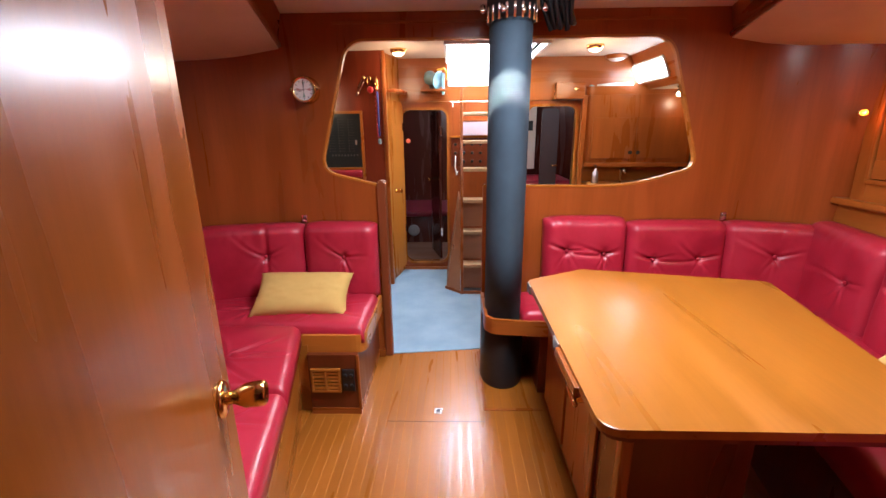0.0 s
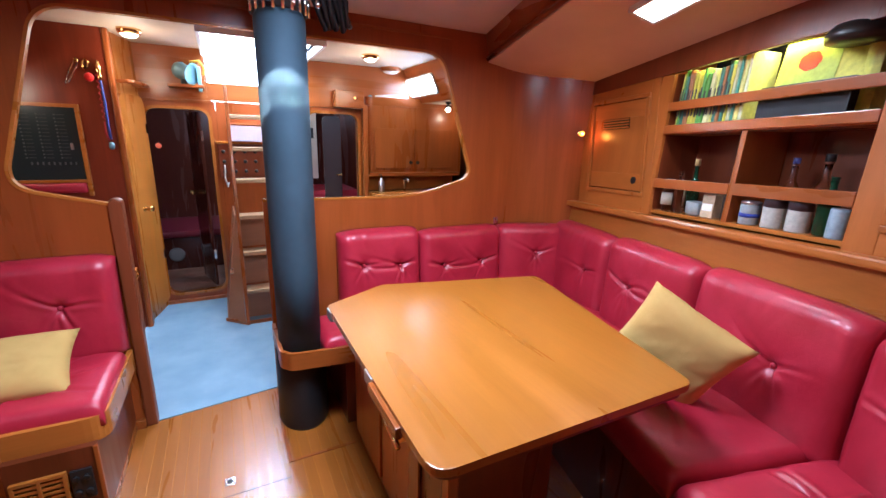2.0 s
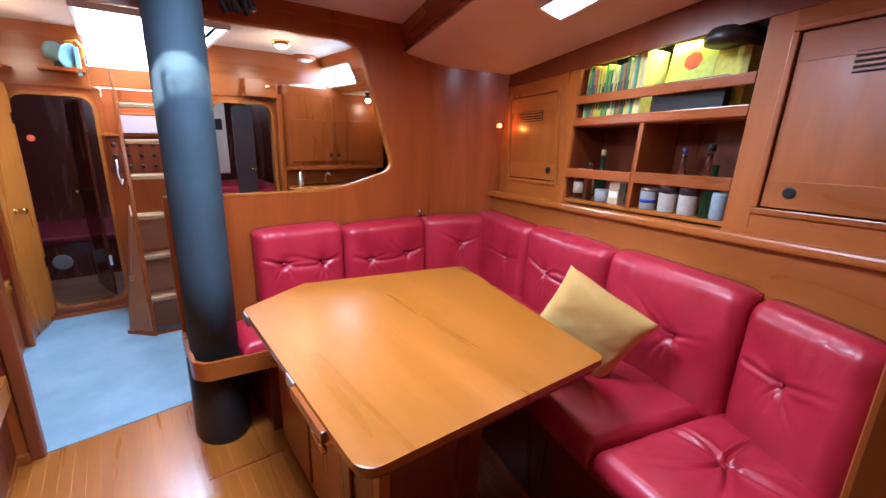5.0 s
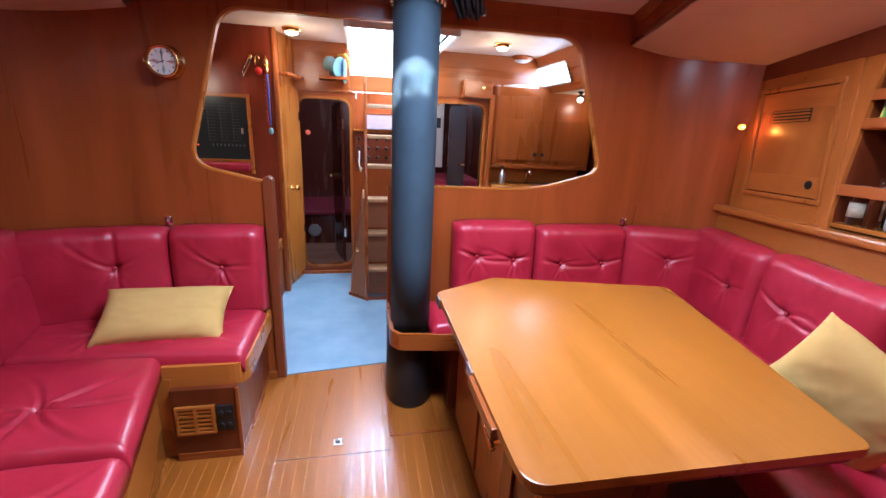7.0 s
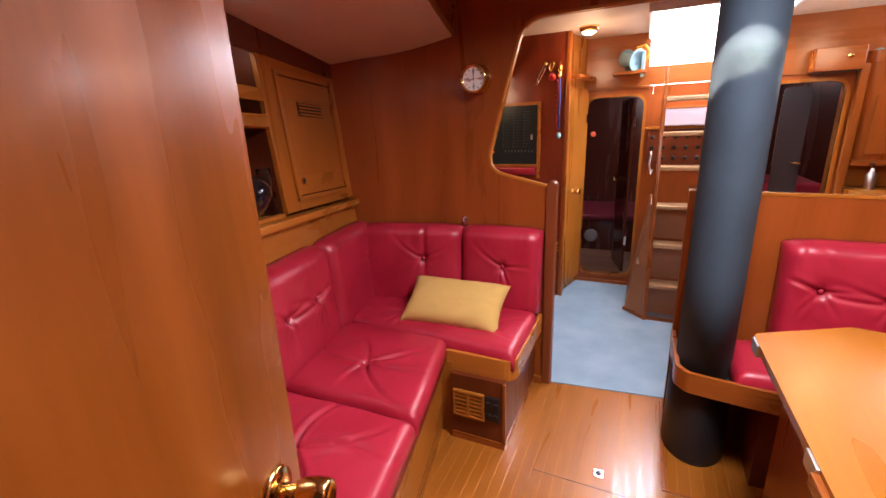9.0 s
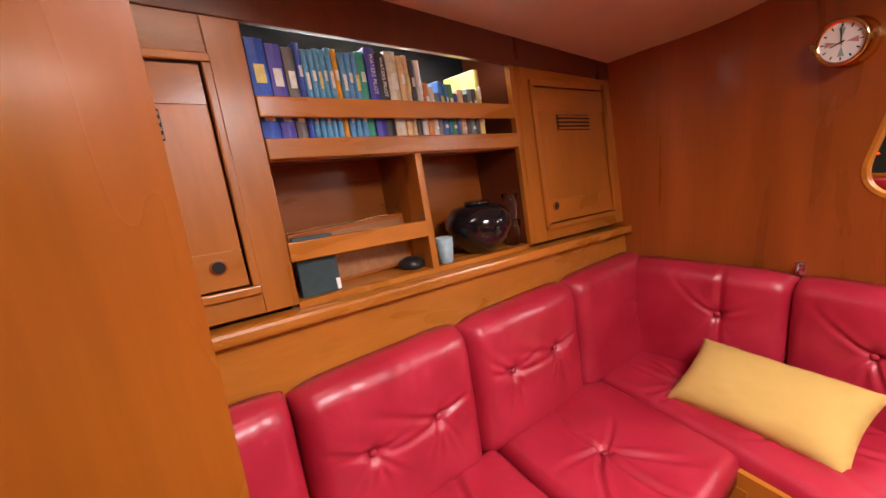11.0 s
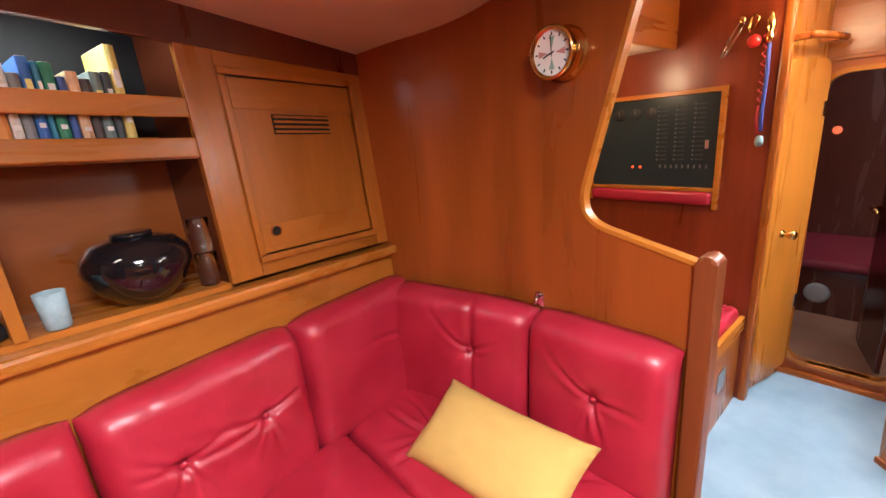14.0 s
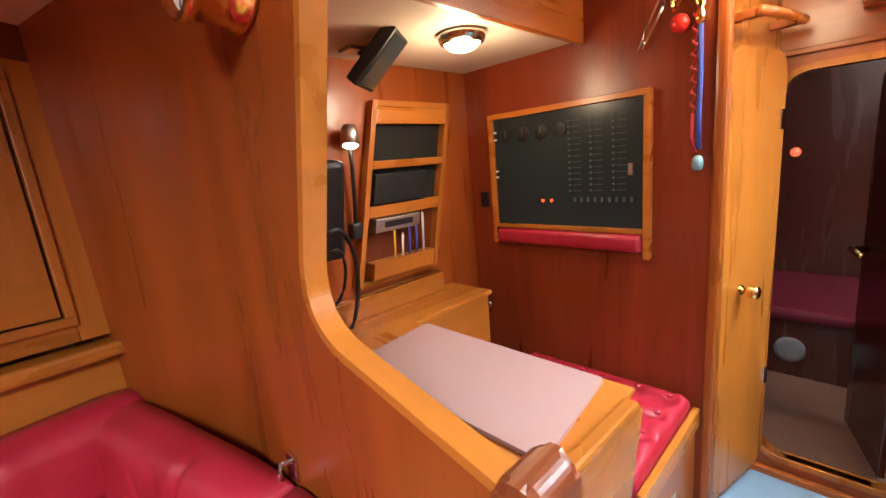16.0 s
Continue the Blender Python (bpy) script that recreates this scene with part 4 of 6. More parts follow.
def locker(side, m, u0, u1, d0, d1, z0, z1, hole_u, vent, label, up=None, along=None):
    """One locker of a side: face frame, framed door, louvre and finger hole."""
    zt = 1.8
    up, along = up or honey_z, along or honey_y
    c = m @ Vector(((u0 + u1) / 2, 0, 1.1))
    th = thing("wall_locker", c, label, "locker", "side lockers")
    for a, b, p, q in ((u0, d0 - 0.02, 1.075, zt), (d1 + 0.02, u1, 1.075, zt)):
        part("stile", boxed(a, b, 0, 0.022, p, q, 0.003, m), up, th)
    for p, q in ((1.075, z0 - 0.02), (z1 + 0.02, zt)):
        part("rail", boxed(d0 - 0.02, d1 + 0.02, 0.0005, 0.0215, p, q, 0.003, m), along, th)
    part("side_panel", boxed(u0, u0 + 0.015, 0.023, 0.3, 1.075, zt, 0, m), dark_wood, th)
    for a, b, p, q in ((d0 - 0.022, d1 + 0.022, z0 - 0.022, z0 - 0.001), (d0 - 0.022, d1 + 0.022, z1 + 0.001, z1 + 0.022), (d0 - 0.022, d0 - 0.001, z0 - 0.001, z1 + 0.001), (d1 + 0.001, d1 + 0.022, z0 - 0.001, z1 + 0.001)):
        part("door_surround", boxed(a, b, -0.012, 0.003, p, q, 0.004, m), up, th)
    door = part("door", boxed(d0 + 0.003, d1 - 0.003, 0.0, 0.018, z0 + 0.003, z1 - 0.003, 0.003, m), up, th, "flush teak door")
    part("door_end_panel", boxed(d0 + 0.004, d1 - 0.004, -0.0025, 0.001, z1 - 0.09, z1 - 0.004, 0.001, m), along, door)
    part("door_end_panel", boxed(d0 + 0.004, d1 - 0.004, -0.0025, 0.001, z0 + 0.004, z0 + 0.09, 0.001, m), along, door)
    inv = m.to_3x3() @ Vector((0, -1, 0))
    part("finger_hole", lathe(bmesh.new(), [(0.019, -0.002), (0.019, 0.005), (0.0145, 0.006), (0.0145, 0.0045)], facing(m @ Vector((hole_u[0], -0.0005, hole_u[1])), inv), 24), black if side > 0 else trim_z, door, "ring round a finger hole", smooth=False)
    part("finger_recess", lathe(bmesh.new(), [(0.0142, 0.0), (0.0142, 0.0058)], facing(m @ Vector((hole_u[0], -0.0008, hole_u[1])), inv), 20), hole_mat, door)
    v0, v1, vz0, vz1 = vent
    part("louvre_backing", boxed(v0, v1, -0.003, 0.0, vz0, vz1, 0, m), hole_mat, door)
    n = 4
    for i in range(n):
        z = vz0 + (vz1 - vz0) * (i + 0.5) / n
        part("louvre_slat", boxed(v0 + 0.002, v1 - 0.002, -0.009, -0.0032, z - 0.0035, z + 0.0035, 0, m), along, door)
    return th


def bookshelf(side, m, u0, u1, top0, top1, r1, r2, r3, div, zb, label):
    """Open shelves with fiddle rails: r1 over the books, r2 at the shelf, r3 low; div is the upright between the bins."""
    c = m @ Vector(((u0 + u1) / 2, 0, 1.08))
    th = thing("bookshelf", c, label, "shelf")
    part("back", boxed(u0 - 0.03, u1 + 0.03, 0.24, 0.255, zb - 0.02, r2[1], 0, m), trim_wood if side < 0 else dark_wood, th)
    # the shade above the books is put into this back's colour
    part("upper_back", boxed(u0 - 0.03, u1 + 0.03, 0.24, 0.255, r2[1] + 0.001, 1.9, 0, m), recess_shade, th, "upper back of the shelf, coloured near black for shade")
    part("shelf", boxed(u0 - 0.001, u1 + 0.001, 0.012, 0.239, r2[1] - 0.004, r2[1] + 0.012, 0, m), honey_y, th)
    part("bottom", boxed(u0 - 0.001, u1 + 0.001, 0.012, 0.239, zb - 0.016, zb, 0, m), honey_y, th)
    for a in (u0 - 0.0165, u1 + 0.0015):
        part("end_panel", boxed(a, a + 0.015, 0.023, 0.3, zb - 0.02, 1.9, 0, m), dark_wood, th)
    along = honey_y if side < 0 else trim_wood
    part("rail", boxed(u0, u1, 0.0, 0.018, r1[1], r1[0], 0.004, m), along, th)
    part("rail", boxed(u0, u1, -0.002, 0.018, r2[1], r2[0], 0.004, m), along, th)
    for a, b in r3:
        part("rail", boxed(a, b, 0.001, 0.016, r3[(a, b)][1], r3[(a, b)][0], 0.003, m), honey_y if side < 0 else trim_wood, th)
    part("divider", boxed(div - 0.012, div + 0.012, 0.003, 0.238, zb, r2[1] - 0.0045, 0.002, m), honey_z if side < 0 else trim_z, th)
    return th


def side_trim(side, m, nm):
    solid("trim_fascia_" + nm, sheared(boxed(0, 2.26, -0.004, 0.02, 1.70 if side < 0 else 1.72, 1.81, 0.003), m), dark_wood, "dark mahogany fascia over the lockers", kind="structure")
    solid("trim_cap_" + nm, boxed(0, 2.26, -0.035, 0.04, 1.026 if side < 0 else 1.044, 1.06 if side < 0 else 1.078, 0.01, m), honey_y if side < 0 else red_y, "rounded teak cap under the shelves", kind="structure")
    solid("trim_back_board_" + nm, boxed(0, 2.26, 0.0, 0.02, 0.4, 1.025 if side < 0 else 1.043, 0.0, m), honey_y if side < 0 else red_y, "teak board above the back cushions", kind="structure")


def sheared(bm, m):
    """Lets a top edge rise towards the bow with the deck."""
    for v in bm.verts:
        v.co.z += (0.1 if v.co.z > 1.76 else 0.035) * v.co.x
        v.co = m @ v.co
    return bm


for side, nm in ((-1, "port"), (1, "starboard")):
    side_trim(side, cab_frame(side), nm)
MP, MS = cab_frame(-1), cab_frame(1)
lab = "teak wall locker with a louvred framed door beside the shelves"
locker(-1, MP, 0.06, 0.783, 0.222, 0.668, 1.138, 1.66, (0.617, 1.204), (0.335, 0.548, 1.497, 1.557), lab, amber_z, amber_y)
locker(-1, MP, 1.666, 2.26, 1.768, 2.2, 1.148, 1.657, (1.828, 1.204), (1.867, 2.09, 1.49, 1.556), lab, amber_z, amber_y)
bookshelf(-1, MP, 0.784, 1.664, 1.73, 1.785, (1.592, 1.541), (1.49, 1.439), {(1.24, 1.664): (1.232, 1.183)}, 1.228, 1.077, "teak bookshelf full of blue nautical books over two open bins")
MS1 = MS @ Matrix(((1, 0, -0.15, 0.18), (0, 1, 0, 0), (0, 0, 1, 0), (0, 0, 0, 1)))
locker(1, MS1, 0.25, 0.862, 0.36, 0.79, 1.182, 1.66, (0.735, 1.239), (0.45, 0.668, 1.512, 1.57), "reddish wall locker with a louvred framed door beside the shelves", red_z, red_y)
locker(1, MS, 1.717, 2.285, 1.822, 2.255, 1.172, 1.715, (1.9, 1.226), (1.972, 2.205, 1.572, 1.632), "orange-brown wall locker with a wide louvred framed door beside the shelves", red_z, red_y)
solid("trim_locker_stile", boxed(0.79, 0.8665, 0.005, 0.024, 1.08, 1.78, 0.002, MS), red_z, "narrow upright between the locker and the shelves", kind="structure")
bookshelf(1, MS, 0.868, 1.715, 1.75, 1.82, (1.618, 1.577), (1.511, 1.471), {(0.87, 1.28): (1.258, 1.214), (1.304, 1.715): (1.262, 1.214)}, 1.292, 1.103, "teak shelf with books above two bins of bottles")


# ---- the open door at the start of the walk ----
HINGE, EDGE = Vector((-0.56, -0.075, 0)), Vector((-0.697, 0.391, 0))
dway = (EDGE - HINGE).normalized()
dm = Matrix(((dway.x, -dway.y, 0, HINGE.x), (dway.y, dway.x, 0, HINGE.y), (0, 0, 1, 0), (0, 0, 0, 1)))
DW = (EDGE - HINGE).length
cabin_door = thing("cabin_door", HINGE, "open varnished mahogany cabin door with a brass knob", "door")
part("leaf", prism(bmesh.new(), rounded([(-0.06, 0.05), (DW, 0.05), (DW, 2.0), (-0.06, 2.0)], 0.05), "y", 0.0, 0.034, 0.004, dm), door_wood, cabin_door)
for z in (0.3, 1.65):
    part("hinge", boxed(-0.072, -0.03, -0.004, 0.0, z, z + 0.08, 0.001, dm), brass, cabin_door)
kw = dm.to_3x3() @ Vector((0, -1, 0))
kp = dm @ Vector((DW - 0.06, 0.0, 0.965))
knob = part("knob", lathe(bmesh.new(), [(0.012, 0), (0.012, 0.022), (0.017, 0.03), (0.022, 0.04), (0.0235, 0.058), (0.0225, 0.072), (0.018, 0.076), (0.014, 0.072)], facing(kp, kw), 28), brass, cabin_door, "polished brass knob", smooth=True)
part("rose", lathe(bmesh.new(), [(0.034, 0), (0.034, 0.003), (0.03, 0.007), (0.016, 0.009)], facing(kp, kw), 28), brass, cabin_door, "round brass rose", smooth=True)

# ---- cabin clock ----
faint_red, faint_green = material("dial_red", (0.5, 0.25, 0.22), 0.5), material("dial_green", (0.25, 0.42, 0.34), 0.5)
clock = thing("clock", (-1.05, 2.12, 1.637), "round brass ship's clock on the bulkhead", "clock")
cmx = facing((-1.063, 2.1495, 1.63), (0, -1, 0)) @ Matrix.Diagonal((0.94, 0.94, 1, 1))
part("case", lathe(bmesh.new(), [(0.074, 0), (0.076, 0.006), (0.066, 0.014), (0.064, 0.055), (0.07, 0.06), (0.07, 0.068), (0.062, 0.072), (0.058, 0.06)], cmx, 40), brass, clock, "polished brass case", smooth=True)
part("dial", lathe(bmesh.new(), [(0.0585, 0.056), (0.0585, 0.0602)], cmx, 40), white_face, clock, "white dial")
for k in range(12):
    a = radians(30 * k)
    c, s_ = math.cos(a), math.sin(a)
    dm2 = cmx @ Matrix.Rotation(a, 4, "Z")
    part("hour_mark", boxed(0.044, 0.053, -0.002, 0.002, 0.0604, 0.061, 0, dm2), black, clock)
for a0, mat in ((0, faint_red), (180, faint_red), (90, faint_green), (270, faint_green)):
    bm = bmesh.new()
    prism(bm, [(0.012, 0.0), (0.042, -0.009), (0.042, 0.009)], "z", 0.0604, 0.0608, 0, cmx @ Matrix.Rotation(radians(a0), 4, "Z"))
    part("silence_sector", bm, mat, clock)
part("hour_hand", boxed(-0.008, 0.03, -0.002, 0.002, 0.0612, 0.0618, 0, cmx @ Matrix.Rotation(radians(200), 4, "Z")), black, clock)
part("minute_hand", boxed(-0.01, 0.046, -0.0014, 0.0014, 0.062, 0.0625, 0, cmx @ Matrix.Rotation(radians(94), 4, "Z")), black, clock)
part("hinge_tab", boxed(0.066, 0.082, -0.01, 0.01, 0.045, 0.06, 0.003, cmx), brass, clock)
part("hinge_tab", boxed(-0.082, -0.066, -0.01, 0.01, 0.045, 0.06, 0.003, cmx), brass, clock)

# ---- side deck ceiling lights ----


def side_light(side, y):
    x = trunk_x(y) + 0.29
    k = (x - trunk_x(y)) / 0.86
    z = zc(y, 1.86 - 0.135 * k) - (0.004 if side > 0 else 0.026)
    d = Vector((side * SLOPE, 1, -SHEER)).normalized()
    r = Vector((side * 0.86, 0, -0.135)).normalized()
    n = r.cross(d).normalized()
    m = Matrix(((r.x, d.x, n.x, side * x), (r.y, d.y, n.y, y), (r.z, d.z, n.z, z), (0, 0, 0, 1)))
    th = thing("ceiling_light", (side * x, y, z), "narrow rectangular lit ceiling light under the side deck", "light", "side deck lights")
    s = 1 if n.z > 0 else -1
    bm = bmesh.new()
    for a, b, c, e in ((-0.078, 0.078, 0.18, 0.195), (-0.078, 0.078, -0.24, -0.225), (-0.078, -0.063, -0.225, 0.18), (0.063, 0.078, -0.225, 0.18)):
        box(bm, a, b, c, e, *sorted((-0.018 * s, 0.004 * s)), 0.002, m)
    part("frame", bm, white_plastic, th)
    part("diffuser", boxed(-0.063, 0.063, -0.225, 0.18, *sorted((-0.010 * s, 0.0 * s)), 0, m), tube_glass, th, "lit diffuser")


side_light(1, 1.0)
# the port fixture is out of view, added only to house the fill lamp
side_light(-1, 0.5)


def dome(name, at, label, r=0.06, lit=True, rim=None):
    th = thing(name, at, label, "light", "dome lights")
    m = facing(at, (0, 0, -1))
    part("ring", lathe(bmesh.new(), [(r * 1.1, 0), (r * 1.12, 0.01), (r * 1.0, 0.028), (r * 0.86, 0.034), (r * 0.82, 0.03)], m, 32), rim or (brass if lit else trim_z), th, "round metal rim", smooth=True)
    part("lens", lathe(bmesh.new(), [(r * 0.82, 0.02), (r * 0.8, 0.032), (r * 0.6, 0.045), (r * 0.3, 0.052)], m, 32), lamp_glass if lit else white_plastic, th, "glowing lens", smooth=True)


dome("dome_light", (-0.7, 3.4, 2.04), "lit brass dome light on the passage ceiling")
dome("dome_light", (0.86, 3.34, 2.04), "lit brass dome light on the galley ceiling")
dome("dome_light", (-1.44, 2.985, 1.775), "lit chrome dome light over the chart table", 0.07, True, chrome)
dome("ceiling_vent", (1.22, 3.86, 2.04), "round wooden ventilator on the galley ceiling", 0.09, False)
dome("dome_light", (-0.62, 4.5, 1.95), "lit dome light in the aft cabin")
dome("dome_light", (0.64, 4.5, 1.95), "lit dome light in the aft cabin")
cl = thing("reading_lamp", (1.725, 1.87, 1.47), "small amber reading lamp in the corner", "lamp")
part("mount", lathe(bmesh.new(), [(0.016, 0), (0.016, 0.01), (0.008, 0.014)], facing((1.72, 1.893, 1.475), (-0.35, -1, 0)), 16), brass, cl, smooth=True)
part("shade", lathe(bmesh.new(), [(0.008, 0), (0.014, 0.01), (0.014, 0.024), (0.006, 0.03)], facing((1.716, 1.88, 1.475), (-0.35, -1, 0)), 16), amber_glow, cl, "glowing amber shade", smooth=True)

# ---- ladder and companionway steps ----
ladder = thing("companionway_ladder", (0.0, 3.3, 0), "varnished companionway ladder with pale treads", "ladder")


def lad_y(z):
    return 3.2 + 0.2 * z


for x in (-0.185, 0.205):
    part("stile", prism(bmesh.new(), [(lad_y(0) - 0.02, 0), (lad_y(0) + 0.04, 0), (lad_y(1.76) + 0.035, 1.76), (lad_y(1.76) - 0.015, 1.76)], "x", x - 0.012, x + 0.012, 0.005), trim_z, ladder)
for z in (0.262, 0.55, 0.82, 1.085, 1.318, 1.552):
    y = lad_y(z)
    part("tread", boxed(-0.172, 0.192, y - 0.02, y + 0.12, z - 0.028, z, 0.005), tread_wood, ladder, "pale non-slip tread")
engine = thing("engine_cover", (0.0, 3.5, 0), "brown engine cover panels behind the lower steps", "cover")
for z0, z1 in ((0.0, 0.225), (0.265, 0.515), (0.555, 0.785)):
    part("riser", boxed(-0.17, 0.19, lad_y(z1) + 0.09, lad_y(z1) + 0.11, z0 + 0.005, z1, 0.003), step_wood, engine, "pinkish brown riser board")
side_poly = [(-0.325, 3.335), (-0.2, 3.215), (-0.2, 3.85), (-0.325, 3.85)]
bm = bmesh.new()
lo = [bm.verts.new((p[0], p[1], 0.0)) for p in side_poly]
hi = [bm.verts.new((-0.21 if i in (0, 3) else -0.199, max(p[1], 3.38), 0.82)) for i, p in enumerate(side_poly)]
bm.faces.new(lo), bm.faces.new(hi)
for i in range(4):
    bm.faces.new((lo[i], lo[(i + 1) % 4], hi[(i + 1) % 4], hi[i]))
part("side_panel", bm, step_wood, engine)
part("foot_strip", strip(bmesh.new(), [(-0.33, 3.335), (-0.2, 3.206), (0.2, 3.2)], "z", 0, 0.03, -0.01), trim_x, engine)
for p in ((-0.262, 3.275, 0.42), (-0.25, 3.33, 0.14)):
    la = thing("panel_latch", p, "small chrome latch on the engine cover", "latch", "cover latches")
    part("plate", boxed(p[0] - 0.012, p[0] + 0.012, p[1] - 0.01, p[1] + 0.02, p[2] - 0.02, p[2] + 0.02, 0.003), chrome, la)
    part("catch", boxed(p[0] - 0.006, p[0] + 0.006, p[1] - 0.022, p[1] - 0.01, p[2] - 0.012, p[2] + 0.012, 0.002), chrome, la)
rack = thing("socket_board", (-0.1, 3.87, 1.2), "wooden board with rows of round switches behind the ladder", "panel")
part("board", boxed(-0.275, 0.3, 3.868, 3.899, 1.06, 1.33, 0.005), dark_wood, rack)
part("top_lip", boxed(-0.285, 0.31, 3.85, 3.899, 1.331, 1.352, 0.004), honey_x, rack)
for i in range(7):
    for j in range(3):
        part("switch", lathe(bmesh.new(), [(0.015, 0), (0.015, 0.005), (0.01, 0.01)], facing((-0.235 + i * 0.08, 3.868, 1.11 + j * 0.08), (0, -1, 0)), 14), black, rack, smooth=True)
part("charging_cable", tube(bmesh.new(), [(-0.235, 3.86, 1.16), (-0.235, 3.84, 1.13), (-0.24, 3.845, 1.06), (-0.225, 3.85, 0.98), (-0.215, 3.855, 1.02)], 0.006), white_plastic, rack, "white cable", smooth=True)
tray = thing("white_tray", (0.0, 3.86, 1.37), "pale box on the board behind the ladder", "box")
part("shell", boxed(-0.17, 0.2, 3.83, 3.896, 1.353, 1.48, 0.006), material("pale_lilac_box", (0.5, 0.38, 0.42), 0.6), tray)
part("lid", boxed(-0.175, 0.205, 3.825, 3.897, 1.481, 1.495, 0.004), trim_x, tray)

# horn-like grey fan beside the companionway
fan = thing("cabin_fan", (-0.43, 3.86, 1.85), "grey cabin fan on a small shelf beside the companionway", "fan")
part("shelf", boxed(-0.56, -0.32, 3.78, 3.893, 1.745, 1.768, 0.004), trim_x, fan)
part("housing", lathe(bmesh.new(), [(0.055, -0.05), (0.062, -0.02), (0.05, 0.02), (0.056, 0.05), (0.078, 0.08), (0.074, 0.084), (0.04, 0.06)], facing((-0.45, 3.82, 1.86), (0.75, -0.6, -0.25)), 24), grey_plastic, fan, smooth=True)
part("foot", boxed(-0.475, -0.425, 3.83, 3.88, 1.768, 1.82, 0.008), black, fan)
part("bracket", boxed(-0.36, -0.335, 3.79, 3.84, 1.72, 1.9, 0.004), grey_plastic, fan)
part("cord_loop", tube(bmesh.new(), [(-0.4, 3.82, 1.93), (-0.34, 3.8, 1.94), (-0.31, 3.8, 1.9), (-0.32, 3.81, 1.84)], 0.009), material("yellow_cord", (0.7, 0.38, 0.02), 0.6), fan, "yellow cord", smooth=True)

# ---- side wall door and grab handle by the chart table ----
sd = thing("side_door", (-0.83, 3.7, 0), "closed honey-coloured cabin door with a brass lever", "door")
hung = Matrix.Translation((-0.849, 3.506, 0)) @ Matrix.Rotation(-0.238, 4, "Z")
part("leaf", prism(bmesh.new(), rounded([(0.004, 0.07), (0.388, 0.07), (0.388, 1.66), (0.004, 1.66)], 0.07), "x", 0.003, 0.024, 0.005, hung), honey_z, sd)
spot, way = hung @ Vector((0.024, 0.13, 0.862)), hung.to_3x3() @ Vector((1, 0, 0))
part("rose", lathe(bmesh.new(), [(0.02, 0), (0.018, 0.006)], facing(spot, way), 20), brass, sd, smooth=True)
part("lever", lathe(bmesh.new(), [(0.01, 0), (0.01, 0.02), (0.02, 0.032), (0.022, 0.055), (0.016, 0.06)], facing(spot, way), 20), brass, sd, "brass knob", smooth=True)
for z in (0.42, 1.4):
    part("hinge", boxed(0.0235, 0.03, 0.352, 0.382, z, z + 0.07, 0.002, hung), chrome, sd)
gh = thing("grab_handle", (-0.82, 3.66, 1.78), "short mahogany grab handle over the side door", "handle")
part("bar", tube(bmesh.new(), [hung @ Vector(p) for p in ((0.085, 0.02, 1.735), (0.088, 0.1, 1.737), (0.088, 0.24, 1.737), (0.085, 0.32, 1.735))], 0.014, 12), trim_wood, gh, smooth=True)
for u in (0.04, 0.3):
    part("foot", boxed(0.001, 0.086, u - 0.016, u + 0.016, 1.723, 1.748, 0.004, hung), trim_wood, gh)

# ---- aft cabins seen through the doorways ----
ac = thing("aft_berth", (-0.7, 5.1, 0), "dark berth with a red cushion in the aft cabin", "berth")
part("base", boxed(-1.6, -0.3, 4.75, 5.59, 0.06, 0.385, 0.006), aft_wood_dim, ac)
# pale disc greyed in its colour, as it sits in the dim cabin
part("vent_disc", lathe(bmesh.new(), [(0.07, 0), (0.07, 0.012), (0.05, 0.016)], facing((-0.74, 4.75, 0.215), (0, -1, 0)), 28), material("vent_grey_dim", (0.2, 0.19, 0.19), 0.5), ac, "round pale ventilator", smooth=True)
# the settees' red leather again, darkened in colour to stand for shade
part("mattress", boxed(-1.6, -0.32, 4.72, 5.58, 0.387, 0.455, 0.025), material("red_leather_dim", (0.13, 0.008, 0.018), 0.5), ac, "red leather cushion, its colour darkened for the dim cabin")
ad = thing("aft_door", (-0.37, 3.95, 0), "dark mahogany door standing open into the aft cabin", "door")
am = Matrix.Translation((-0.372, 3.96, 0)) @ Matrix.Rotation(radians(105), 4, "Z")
part("leaf", boxed(0.0, 0.4, 0.0, 0.025, 0.1, 1.58, 0.006, am), aft_wood_dim, ad)
part("lever", tube(bmesh.new(), [am @ Vector((0.34, 0.0255, 0.9)), am @ Vector((0.34, 0.075, 0.9)), am @ Vector((0.2, 0.08, 0.9))], 0.013), brass, ad, "brass lever", smooth=True)
for z in (0.35, 1.35):
    part("hinge", boxed(-0.386, -0.367, 3.936, 3.947, z, z + 0.08, 0.001), chrome, ad)
wl = thing("wall_lamp", (-0.86, 5.56, 1.26), "small red-shaded wall lamp in the aft cabin", "lamp")
part("shade", lathe(bmesh.new(), [(0.02, 0), (0.03, 0.02), (0.025, 0.04)], facing((-0.86, 5.595, 1.26), (0, -1, 0)), 20), red_glow, wl, "red lamp shade", smooth=True)
sc = thing("aft_locker", (0.6, 5.4, 0), "cream locker front in the starboard aft cabin", "locker")
part("front", boxed(0.3, 0.8, 5.3, 5.58, 0.9, 1.7, 0.006), vinyl, sc)
part("window", boxed(0.64, 0.76, 5.292, 5.299, 1.38, 1.5, 0.002), hole_mat, sc)
sb = thing("aft_bunk", (0.6, 5.0, 0), "red cushion on the bunk of the starboard aft cabin", "berth")
part("base", boxed(0.3, 1.2, 4.9, 5.58, 0.0, 0.6, 0.006), aft_wood_dim, sb)
part("mattress", boxed(0.3, 1.18, 4.86, 5.57, 0.602, 0.8, 0.03), leather, sb)
